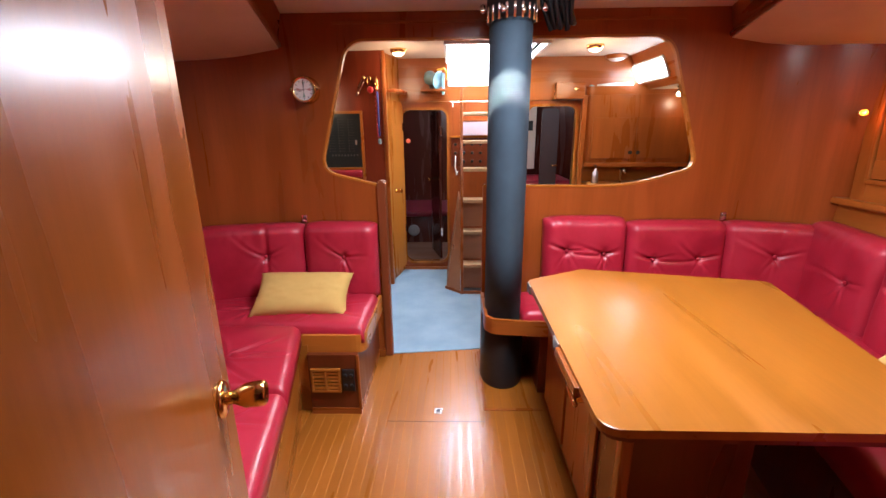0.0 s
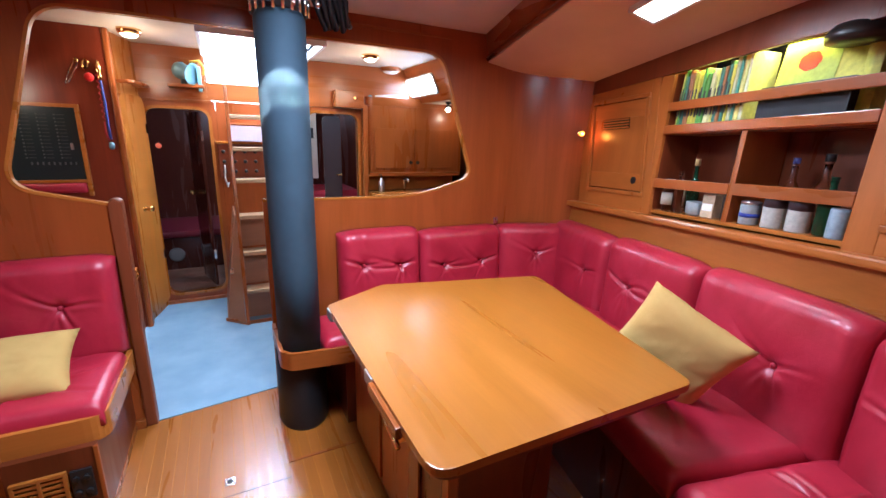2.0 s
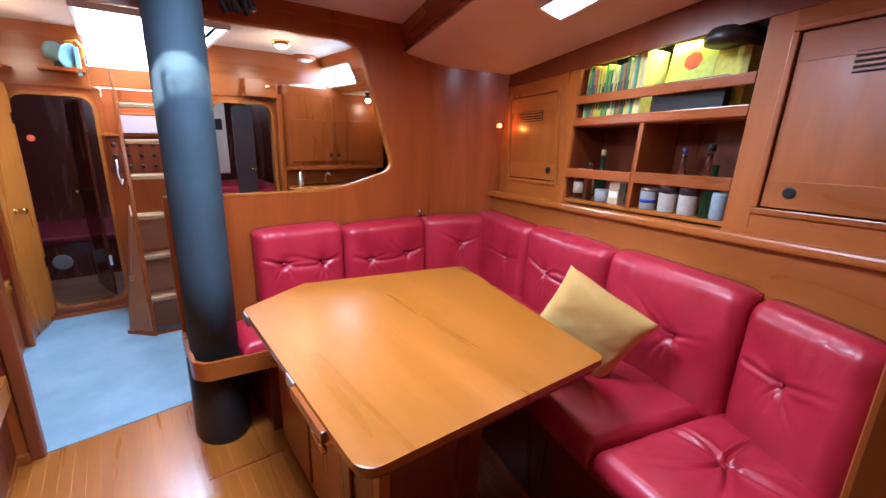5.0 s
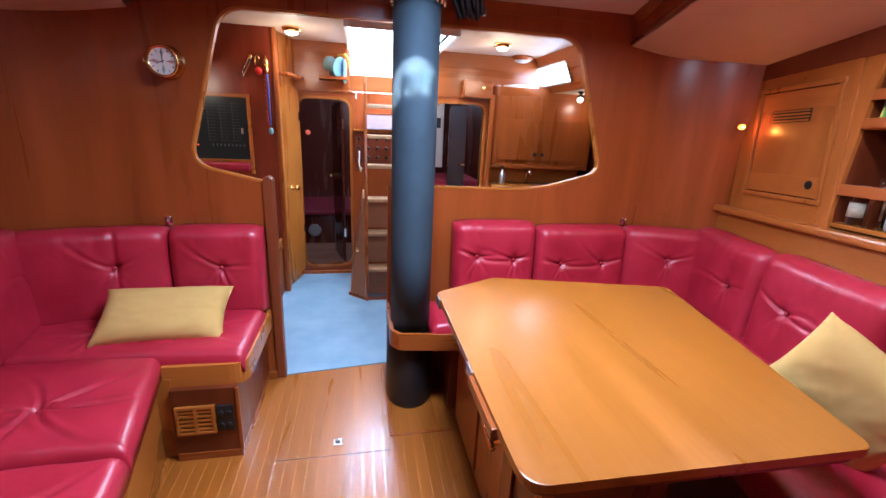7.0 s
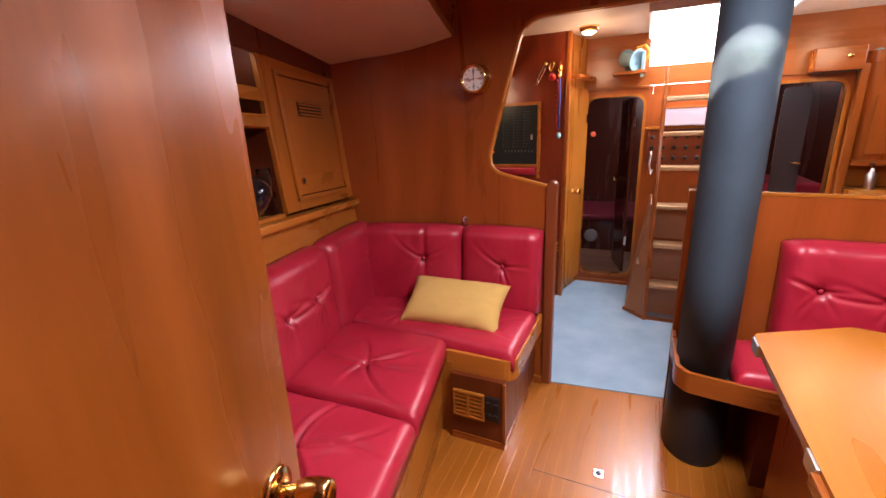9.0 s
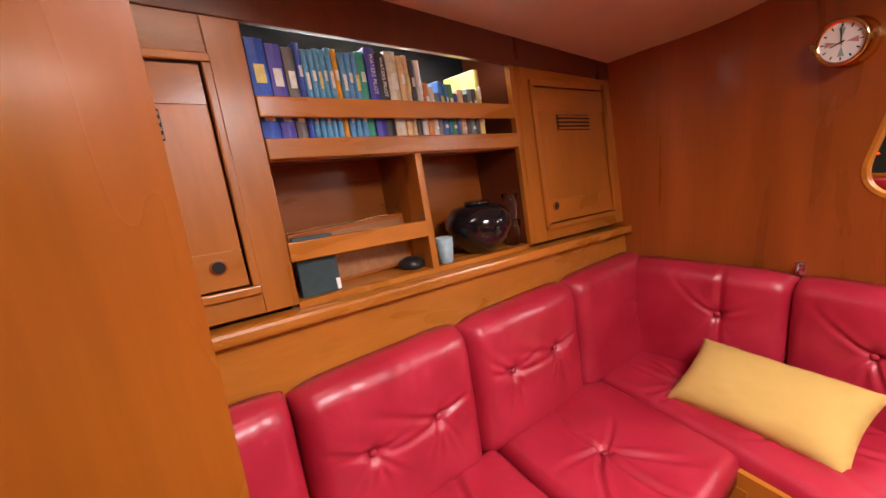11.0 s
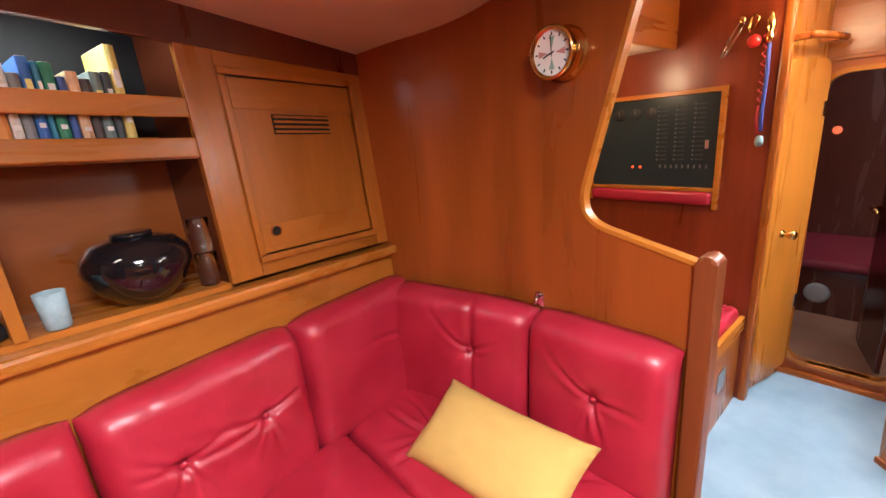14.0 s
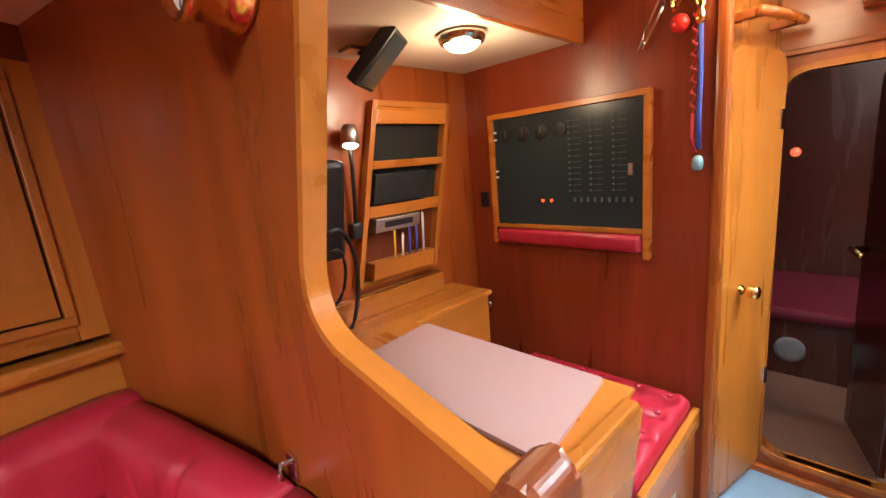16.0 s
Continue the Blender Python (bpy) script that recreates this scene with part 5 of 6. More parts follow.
ax = thing("aft_door", (0.9, 3.95, 0), "dark brown door standing ajar in the starboard aft cabin, greyed for a bluish sheen", "door")
am = Matrix.Translation((0.93, 4.66, 0)) @ Matrix.Rotation(radians(172), 4, "Z")
# dark brown leaf; the bluish light on it is greyed into the colour
part("leaf", prism(bmesh.new(), rounded([(0.0, 0.08), (0.19, 0.08), (0.19, 1.62), (0.0, 1.62)], 0.05), "y", 0.0, 0.025, 0.004, am), material("brown_door_greyed", (0.05, 0.045, 0.048), 0.22, coat=0.5), ax)
part("lever", tube(bmesh.new(), [am @ Vector((0.06, 0.026, 1.0)), am @ Vector((0.06, 0.05, 1.0)), am @ Vector((0.0, 0.055, 1.0))], 0.008), brass, ax, "brass lever", smooth=True)

# ---- galley beyond the starboard window ----
gc = thing("galley_locker", (1.45, 3.9, 1.05), "varnished two-door galley wall locker with a raised top edge", "locker")
part("body", prism(bmesh.new(), rounded([(0.985, 3.83), (1.93, 3.74), (1.93, 4.19), (0.985, 4.19)], [0.05, 0, 0, 0]), "z", 1.09, 1.70, 0.004), trim_z, gc)
part("top_fiddle", strip(bmesh.new(), rounded([(0.975, 4.19), (0.975, 3.825), (1.93, 3.735)], [0, 0.06, 0]), "z", 1.70, 1.775, 0.02), trim_x, gc)
gmx = Matrix.Translation((0.985, 3.83, 0)) @ Matrix.Rotation(math.atan2(-0.09, 0.945), 4, "Z")
for a, b, hx in ((0.06, 0.445, 0.415), (0.455, 0.84, 0.485)):
    d = part("door", boxed(a, b, -0.014, -0.001, 1.13, 1.5, 0.003, gmx), trim_z, gc, "flat varnished door")
    part("finger_hole", lathe(bmesh.new(), [(0.018, 0), (0.018, 0.003)], facing(gmx @ Vector((hx, -0.014, 1.185)), gmx.to_3x3() @ Vector((0, -1, 0))), 20), hole_mat, d)
part("bottom_rail", boxed(0.0, 0.94, -0.02, 0.03, 1.055, 1.089, 0.004, gmx), trim_x, gc)
part("end_post", boxed(-0.05, -0.005, -0.02, 0.05, 0.0, 1.7, 0.008, gmx), trim_z, gc)
gw = thing("galley_counter", (1.45, 3.9, 0), "varnished galley counter under the wall locker", "counter")
part("top", boxed(0.985, 2.05, 3.6, 4.19, 0.86, 0.9, 0.006), honey_x, gw)
part("front", boxed(0.985, 2.05, 3.64, 4.18, 0.0, 0.858, 0.004), trim_z, gw)
part("splash_panel", boxed(0.985, 1.95, 3.94, 3.96, 0.905, 1.052), honey_x, gw)
tap = thing("galley_tap", (1.36, 3.85, 0.9), "chrome galley tap on the counter", "tap")
part("spout", tube(bmesh.new(), [(1.36, 3.85, 0.9), (1.36, 3.85, 1.0), (1.36, 3.83, 1.03), (1.36, 3.78, 1.03), (1.36, 3.75, 1.0)], 0.011), chrome, tap, smooth=True)
part("handle", lathe(bmesh.new(), [(0.018, 0), (0.02, 0.02), (0.012, 0.03)], facing((1.36, 3.86, 1.0), (0.4, 0, 1)), 14), chrome, tap, smooth=True)
sp = thing("soap_bottle", (1.1, 3.8, 0.9), "small grey soap dispenser by the galley tap", "bottle")
part("body", lathe(bmesh.new(), [(0.026, 0), (0.028, 0.01), (0.028, 0.1), (0.012, 0.12), (0.01, 0.14)], Matrix.Translation((1.1, 3.8, 0.9)), 16), steel, sp, smooth=True)
part("pump", tube(bmesh.new(), [(1.1, 3.8, 1.04), (1.1, 3.8, 1.07), (1.07, 3.78, 1.07)], 0.006), black, sp, smooth=True)
bx = thing("wooden_case", (0.8, 3.86, 1.73), "small mahogany case with a ring pull on the bulkhead", "case")
part("box", boxed(0.68, 0.94, 3.79, 3.893, 1.665, 1.81, 0.006), trim_x, bx)
part("ring_pull", lathe(bmesh.new(), [(0.016, 0), (0.016, 0.003), (0.011, 0.005)], facing((0.86, 3.79, 1.75), (0, -1, 0)), 20), brass, bx, smooth=True)
rl = thing("white_bundle", (1.2, 3.9, 1.74), "rolled white cloth lying on the galley locker", "cloth")
part("roll", tube(bmesh.new(), [(1.08, 3.93, 1.755), (1.2, 3.92, 1.76), (1.4, 3.9, 1.757)], 0.055, 18), white_plastic, rl, smooth=True)
bs = thing("grey_bundle", (1.05, 3.93, 1.74), "dark grey pouch on the galley locker", "pouch")
part("pouch", lathe(bmesh.new(), [(0.03, 0), (0.045, 0.02), (0.045, 0.07), (0.02, 0.1)], Matrix.Translation((1.03, 3.92, 1.702)), 16), grey_plastic, bs, smooth=True)
for x, y in ((1.62, 3.45), (1.78, 3.42)):
    th = thing("spot_light", (x, y, 1.7), "small black swivel spotlight over the galley", "light", "galley spots")
    part("base", lathe(bmesh.new(), [(0.025, 0), (0.025, 0.012), (0.012, 0.016), (0.008, 0.04)], facing((x, y, 1.74), (0, 0, -1)), 16), black, th, smooth=True)
    part("head", lathe(bmesh.new(), [(0.016, -0.03), (0.028, -0.01), (0.03, 0.03)], facing((x, y, 1.69), (-0.4, -0.8, -0.6)), 20), black, th, smooth=True)
    part("bulb", lathe(bmesh.new(), [(0.025, 0.029), (0.02, 0.034)], facing((x, y, 1.69), (-0.4, -0.8, -0.6)), 20), lamp_glass, th, "lit bulb", smooth=True)

# ---- chart table and nav station ----
desk = thing("chart_table", (-1.3, 2.5, 0), "varnished chart table with a pink-grey covered lid", "table")
part("body", boxed(-1.62, -0.832, 2.19, 2.6, 0.55, 0.84, 0.006), honey_x, desk)
part("lid", boxed(-1.6, -0.84, 2.2, 2.8, 0.8405, 0.856, 0.004), honey_x, desk)
part("end_board", prism(bmesh.new(), [(2.2, 0.4), (2.58, 0.4), (2.735, 0.85), (2.71, 0.88), (2.2, 0.9)], "x", -0.831, -0.797, 0.008), honey_y, desk)
part("leg_panel", boxed(-0.87, -0.833, 2.2, 2.56, 0.0, 0.549, 0.004), trim_z, desk)
part("writing_cover", prism(bmesh.new(), rounded([(-1.485, 2.47), (-0.865, 2.46), (-0.905, 2.785), (-1.52, 2.795)], 0.008), "z", 0.8565, 0.866, 0.002), pink_blotter, desk, "smooth pink-grey writing cover")
con = thing("chart_console", (-1.72, 2.8, 0), "varnished side console behind the chart table", "console")
part("body", boxed(-1.848, -1.625, 2.19, 3.25, 0.0, 0.82, 0.005), honey_y, con)
part("top", boxed(-1.848, -1.61, 2.19, 3.26, 0.821, 0.84, 0.005), honey_y, con)
part("back_riser", boxed(-1.848, -1.8, 2.3, 3.17, 0.841, 0.92, 0.004), honey_y, con)
bh = thing("wall_button", (-1.78, 3.44, 0.69), "small chrome wall fitting", "fitting")
part("disc", lathe(bmesh.new(), [(0.02, 0), (0.02, 0.01), (0.012, 0.02)], facing((-1.78, 3.449, 0.69), (0, -1, 0)), 16), chrome, bh, smooth=True)
seat = thing("nav_bench", (-1.2, 3.2, 0), "varnished navigator's bench with a tufted red cushion on it", "bench")
part("base", boxed(-1.55, -0.868, 2.92, 3.436, 0.0, 0.43, 0.005), trim_z, seat)
part("fiddle", boxed(-0.88, -0.857, 2.915, 3.436, 0.405, 0.475, 0.006), honey_y, seat)
part("latch_plate", boxed(-0.867, -0.861, 3.1, 3.2, 0.2, 0.3, 0.002), steel, seat, "steel latch plate")
tuft = [(0.08 + 0.168 * i, 0.12 + 0.25 * j) for i in range(6) for j in range(4)]
cs = [(-1.53, 2.93, 0.432), (-0.882, 2.93, 0.432), (-0.882, 3.43, 0.432), (-1.53, 3.43, 0.432)]
cushion("nav_cushion", cs, 0.105, (0, 0, 1), tuft, "deep-buttoned bright red leather cushion on the navigator's bench", "nav cushion", round_r=0.04, grid=60, seed=51)

board = thing("switch_panel", (-1.35, 3.44, 1.3), "dark smoked electrical switch panel in a varnished frame", "panel")
X0, X1, Z0, Z1 = -1.705, -1.028, 1.012, 1.57
bm = bmesh.new()
for a, b, c, d in ((X0, X1, Z1 - 0.022, Z1), (X0, X0 + 0.022, Z0, Z1 - 0.022), (X1 - 0.022, X1, Z0 - 0.02, Z1 - 0.022), (X0 + 0.022, X1 - 0.022, 1.082, 1.1)):
    box(bm, a, b, 3.418, 3.4495, c, d, 0.003)
part("frame", bm, honey_x, board)
part("pane", boxed(X0 + 0.022, X1 - 0.022, 3.434, 3.4495, 1.1, Z1 - 0.022), smoked, board, "dark glossy pane")
part("pad", boxed(X0 + 0.024, X1 - 0.024, 3.405, 3.449, 1.014, 1.08, 0.02), leather, board, "red padded strip", smooth=True)
for i in range(3):
    for j in range(13):
        part("switch", boxed(-1.33 + i * 0.085, -1.322 + i * 0.085, 3.428, 3.4335, 1.235 + j * 0.022, 1.242 + j * 0.022), tick_mat, board)
        part("label_bar", boxed(-1.315 + i * 0.085, -1.28 + i * 0.085, 3.4325, 3.4338, 1.236 + j * 0.022, 1.240 + j * 0.022), material("panel_bar", (0.04, 0.046, 0.044), 0.5) if not (i or j) else bpy.data.materials["panel_bar"], board)
for i in range(4):
    g = part("gauge", lathe(bmesh.new(), [(0.03, 0), (0.03, 0.004), (0.026, 0.005)], facing((-1.62 + i * 0.085, 3.4338, 1.475), (0, -1, 0)), 24), black, board, smooth=True)
    part("needle", boxed(-1.622 + i * 0.085, -1.618 + i * 0.085, 3.427, 3.4285, 1.47, 1.497), tick_mat, g)
for x in (-1.45, -1.41):
    part("indicator", lathe(bmesh.new(), [(0.006, 0), (0.006, 0.004)], facing((x, 3.4338, 1.2), (0, -1, 0)), 10), red_led, board, "lit red indicator")
for i in range(9):
    part("toggle", boxed(-1.31 + i * 0.027, -1.303 + i * 0.027, 3.426, 3.4335, 1.195, 1.212), tick_mat, board)
for z in (1.3, 1.325, 1.46, 1.49):
    part("knob", boxed(X0 + 0.026, X0 + 0.036, 3.424, 3.4335, z, z + 0.008), white_plastic, board)
part("key_plate", boxed(X1 - 0.075, X1 - 0.06, 3.428, 3.4335, 1.29, 1.33), steel, board)

# hooks with shackles and cords
hooks = thing("shackle_hooks", (-0.95, 3.44, 1.75), "brass hooks with shackles and cords hanging on the bulkhead", "hooks")
part("shackle", tube(bmesh.new(), [(-1.074, 3.436, 1.69), (-1.04, 3.43, 1.77), (-1.008, 3.43, 1.825), (-0.998, 3.43, 1.838), (-0.988, 3.43, 1.828), (-1.0, 3.43, 1.795), (-1.045, 3.432, 1.715), (-1.06, 3.434, 1.69)], 0.0055), chrome, hooks, "long steel shackle", smooth=True)
part("shackle_eye", lathe(bmesh.new(), [(0.013, -0.004), (0.013, 0.004), (0.006, 0.005)], facing((-0.999, 3.426, 1.832), (0, -1, 0)), 16), brass, hooks, smooth=True)
part("snap_hook", tube(bmesh.new(), [(-0.965, 3.43, 1.775), (-0.972, 3.428, 1.8), (-0.966, 3.426, 1.83), (-0.952, 3.426, 1.845), (-0.938, 3.426, 1.83), (-0.942, 3.428, 1.805), (-0.955, 3.43, 1.79)], 0.0065), brass, hooks, smooth=True)
part("swivel", lathe(bmesh.new(), [(0.006, -0.06), (0.013, -0.05), (0.015, -0.03), (0.009, -0.015), (0.017, 0.0), (0.015, 0.03), (0.008, 0.045), (0.006, 0.06)], Matrix.Translation((-0.893, 3.425, 1.78)), 16), brass, hooks, "dark brass swivel", smooth=True)
part("float_ball", lathe(bmesh.new(), [(0.006, -0.026), (0.019, -0.019), (0.026, -0.004), (0.026, 0.006), (0.019, 0.02), (0.006, 0.027)], Matrix.Translation((-0.945, 3.415, 1.735)), 20), red_paint, hooks, "red plastic float", smooth=True)
part("blue_cord", tube(bmesh.new(), [(-0.895, 3.43, 1.79), (-0.888, 3.425, 1.6), (-0.89, 3.425, 1.45), (-0.887, 3.427, 1.36)], 0.008), blue_cord, hooks, "blue and red cord", smooth=True)
pts = [(-0.905 + 0.008 * math.cos(k * 1.3), 3.425 + 0.008 * math.sin(k * 1.3), 1.77 - k * 0.0075) for k in range(40)]
part("coiled_cord", tube(bmesh.new(), pts, 0.004, 6), red_cord, hooks, "red coiled cord", smooth=True)
part("cord_end", tube(bmesh.new(), [(-0.905, 3.425, 1.47), (-0.908, 3.424, 1.4), (-0.895, 3.424, 1.35)], 0.006), red_cord, hooks, smooth=True)
part("block", lathe(bmesh.new(), [(0.008, -0.024), (0.015, -0.016), (0.017, 0.0), (0.014, 0.016), (0.007, 0.024)], Matrix.Translation((-0.887, 3.42, 1.318)), 18), grey_plastic, hooks, "pale pulley block", smooth=True)

# raked pigeonhole rack on the outboard lining
nr = thing("pigeonhole_rack", (-1.83, 3.1, 1.3), "varnished raked rack of open pigeonholes by the chart table", "rack")
shear = Matrix(((1, 0, 0, 0), (0, 1, 0.24, -0.48), (0, 0, 1, -0.035), (0, 0, 0, 1)))


def rk(y0, y1, z0, z1, x0=-1.849, x1=-1.81, bevel=0.003):
    return boxed(x0, x1, y0, y1, z0, z1, bevel, shear)


part("stile", rk(2.975, 2.998, 0.985, 1.67), honey_z, nr)
part("stile", rk(3.362, 3.385, 0.985, 1.67), honey_z, nr)
part("rail", rk(2.998, 3.362, 1.645, 1.67), honey_y, nr)
for z0, z1 in ((1.585, 1.645), (1.42, 1.45), (1.24, 1.285), (0.985, 1.01)):
    part("rail", rk(2.999, 3.361, z0, z1), honey_y, nr)
part("recess", rk(2.998, 3.362, 1.01, 1.262, -1.8495, -1.845, 0), dark_wood, nr)
# the pigeonholes are shallow; this sheet paints in their deep shade
part("recess", rk(2.998, 3.362, 1.262, 1.645, -1.8495, -1.845, 0), recess_shade, nr, "near-black sheet standing in for shade in the pigeonholes")
part("pen_tray", rk(3.02, 3.33, 1.012, 1.075, -1.84, -1.78), honey_y, nr)
rd = thing("black_radio", (-1.82, 3.15, 1.33), "black radio set in the rack", "radio")
part("case", rk(3.01, 3.27, 1.29, 1.4, -1.843, -1.8, 0.004), black, rd)
r2 = thing("grey_radio", (-1.82, 3.1, 1.2), "grey radio front below the rail", "radio")
part("case", rk(3.02, 3.24, 1.185, 1.235, -1.843, -1.79, 0.004), steel, r2)
part("display", rk(3.06, 3.2, 1.2, 1.222, -1.7895, -1.7885, 0), black, r2)
for i, (c, h) in enumerate((((0.7, 0.45, 0.03), 0.13), ((0.75, 0.75, 0.72), 0.08), ((0.05, 0.08, 0.4), 0.13), ((0.06, 0.1, 0.45), 0.14), ((0.6, 0.6, 0.58), 0.15))):
    y = 3.13 + i * 0.038
    p = shear @ Vector((-1.8, y, 1.076))
    pn = thing("pencil", p, "slim pencil standing in the pen tray", "pencil", "pencils")
    part("barrel", tube(bmesh.new(), [p + Vector((0, 0, -0.03)), p + Vector((0.004, 0.01, h))], 0.005), material("pencil_paint", c, 0.4), pn, smooth=True)
    part("tip", lathe(bmesh.new(), [(0.005, 0), (0.001, 0.012)], Matrix.Translation(p + Vector((0.004, 0.01, h))), 8), paper, pn, smooth=True)

gl = thing("gooseneck_lamp", (-1.83, 2.83, 1.2), "black gooseneck chart lamp with a lit steel head", "lamp")
part("foot", boxed(-1.849, -1.81, 2.745, 2.785, 1.14, 1.2, 0.008), black, gl)
part("stem", tube(bmesh.new(), [(-1.825, 2.765, 1.19), (-1.82, 2.77, 1.28), (-1.815, 2.775, 1.4), (-1.81, 2.773, 1.48)], 0.008), black, gl, smooth=True)
part("head", lathe(bmesh.new(), [(0.022, -0.02), (0.03, 0.0), (0.032, 0.05)], facing((-1.8, 2.77, 1.52), (0.25, -0.2, -1)), 20), steel, gl, "steel head", smooth=True)
part("bulb", lathe(bmesh.new(), [(0.028, 0.049), (0.02, 0.056)], facing((-1.8, 2.77, 1.52), (0.25, -0.2, -1)), 20), lamp_glass, gl, "lit bulb", smooth=True)
ws = thing("wall_socket", (-1.7, 3.44, 1.2), "small black socket on the aft lining", "socket")
part("plate", boxed(-1.79, -1.745, 3.44, 3.4495, 1.17, 1.24, 0.004), black, ws)
part("outlet", lathe(bmesh.new(), [(0.013, 0), (0.013, 0.003)], facing((-1.767, 3.44, 1.205), (0, -1, 0)), 12), hole_mat, ws)
mo = thing("monitor", (-1.72, 2.95, 1.7), "black flat monitor tilted on a ceiling bracket", "monitor")
mv = Vector((-1.1, 0.86, 0.38)).normalized()
mr = mv.cross(Vector((0, 0, 1))).normalized()
mu = mr.cross(mv)
ml = (mr * 0.68 + mu * 0.73).normalized()
mz = (mr * 0.7 - mu * 0.65 - mv * 0.35).normalized()
mx = ml - mz * ml.dot(mz)
mx.normalize()
my = mz.cross(mx)
mm = Matrix(((mx.x, my.x, mz.x, -1.6), (mx.y, my.y, mz.y, 2.775), (mx.z, my.z, mz.z, 1.715), (0, 0, 0, 1)))
part("case", boxed(-0.1, 0.1, -0.085, 0.085, -0.02, 0.02, 0.008, mm), black, mo)
part("screen", boxed(-0.088, 0.088, -0.07, 0.07, 0.0203, 0.022, 0, mm), smoked, mo)
part("arm", tube(bmesh.new(), [(-1.61, 2.79, 1.72), (-1.68, 2.8, 1.74), (-1.72, 2.8, 1.775)], 0.018), black, mo, smooth=True)
part("bracket", boxed(-1.76, -1.69, 2.74, 2.86, 1.762, 1.775, 0.004), steel, mo)
hs = thing("radio_handset", (-1.6, 2.3, 1.2), "black radio handset with a looping cable beside the window", "handset")
hm = Matrix.Translation((-1.77, 2.635, 1.26)) @ Matrix.Rotation(radians(12), 4, "Y")
part("body", boxed(-0.03, 0.03, -0.045, 0.045, -0.17, 0.17, 0.02, hm), black, hs)
part("cradle", boxed(-0.06, -0.032, -0.045, 0.045, -0.1, 0.1, 0.006, hm), white_plastic, hs)
for y, z, ry, rz, r in ((2.61, 1.005, 0.08, 0.2, 0.008), (2.6, 1.04, 0.045, 0.1, 0.006)):
    loop = [(-1.74 + 0.03 * math.sin(a), y + ry * math.cos(a), z + rz * math.sin(a)) for a in [radians(115 - 13 * k) for k in range(17)]]
    part("cable", tube(bmesh.new(), loop, r), black, hs, smooth=True)


# ---- books and things on the shelves ----
def tint(c, name="book_cloth"):
    key = name + "_" + "_".join(str(int(v * 100)) for v in c)
    m = bpy.data.materials.get(key)
    if m:
        return m
    m = material(key, c, 0.5)
    nz = noise_node(m, 60, detail=3)
    r = ramp(m, nz.outputs[0], [(0.3, shade(c, 0.85)), (0.7, shade(c, 1.12))])
    m.node_tree.links.new(r.outputs[0], m.node_tree.nodes["Principled BSDF"].inputs["Base Color"])
    return m


def lettering(text, size, m, mat, parent):
    cu = bpy.data.curves.new("lettering", "FONT")
    cu.body, cu.size, cu.align_x, cu.align_y, cu.extrude = text, size, "CENTER", "CENTER", 0.0002
    tmp = bpy.data.objects.new("lettering", cu)
    scene.collection.objects.link(tmp)
    me = bpy.data.meshes.new_from_object(tmp)
    bpy.data.objects.remove(tmp)
    me.transform(m)
    me.materials.append(mat)
    ob = new("lettering", me)
    ob.parent = parent
    ob.matrix_parent_inverse = parent.matrix_world.inverted()
    return ob


def book(m, u, w, h, d, z, colour, label, lean=0.0, front=0.03, bars=(), text=""):
    """A closed book standing with its spine outwards."""
    bmx = m @ Matrix.Translation((u + w / 2, front, z)) @ Matrix.Rotation(radians(lean), 4, "Y")
    th = thing("book", bmx.translation, label, "book", "books")
    w2 = w / 2 - 0.0004
    out = rounded([(-w2, 0.004), (0, -0.002), (w2, 0.004), (w2, d), (-w2, d)], [0.002, 0.004, 0.002, 0, 0], 3)
    part("cover", prism(bmesh.new(), out, "z", 0.0, h, 0, bmx), tint(colour), th)
    part("pages", boxed(-w2 + 0.002, w2 - 0.002, 0.008, d - 0.004, h + 0.0003, h + 0.002, 0, bmx), paper, th)
    for zz, hh, c in bars:
        part("title_bar", boxed(-w2 * 0.55, w2 * 0.55, -0.0028, -0.0016, h * zz, h * zz + h * hh, 0, bmx), tint(c), th)
    if text:
        tm = bmx @ Matrix(((0, 1, 0, 0.0), (0, 0, -1, -0.0032), (-1, 0, 0, h * 0.75), (0, 0, 0, 1)))
        if m.determinant() < 0:
            tm = tm @ Matrix.Diagonal((1, -1, 1, 1))
        lettering(text, 0.0165, tm, white_face, th)
    return th


rb = random.Random(5)
WHITE, NAVY, SKY = (0.75, 0.74, 0.7), (0.03, 0.05, 0.3), (0.12, 0.38, 0.62)
row = [(0.046, 0.262, (0.03, 0.1, 0.5)), (0.038, 0.255, (0.09, 0.08, 0.42)), (0.03, 0.25, (0.16, 0.15, 0.15)), (0.016, 0.255, (0.05, 0.1, 0.45))]
row += [(0.0155, 0.25, SKY)] * 5 + [(0.017, 0.252, (0.75, 0.36, 0.03))] + [(0.018, 0.25, (0.1, 0.33, 0.6))] * 3 + [(0.024, 0.25, (0.04, 0.36, 0.22))]
row += [(0.033, 0.262, (0.06, 0.05, 0.4)), (0.033, 0.262, (0.02, 0.02, 0.025)), (0.038, 0.262, (0.66, 0.6, 0.44)), (0.022, 0.255, (0.72, 0.5, 0.24)), (0.015, 0.255, (0.7, 0.5, 0.28)), (0.018, 0.25, (0.05, 0.05, 0.05)), (0.02, 0.25, (0.68, 0.66, 0.6))]
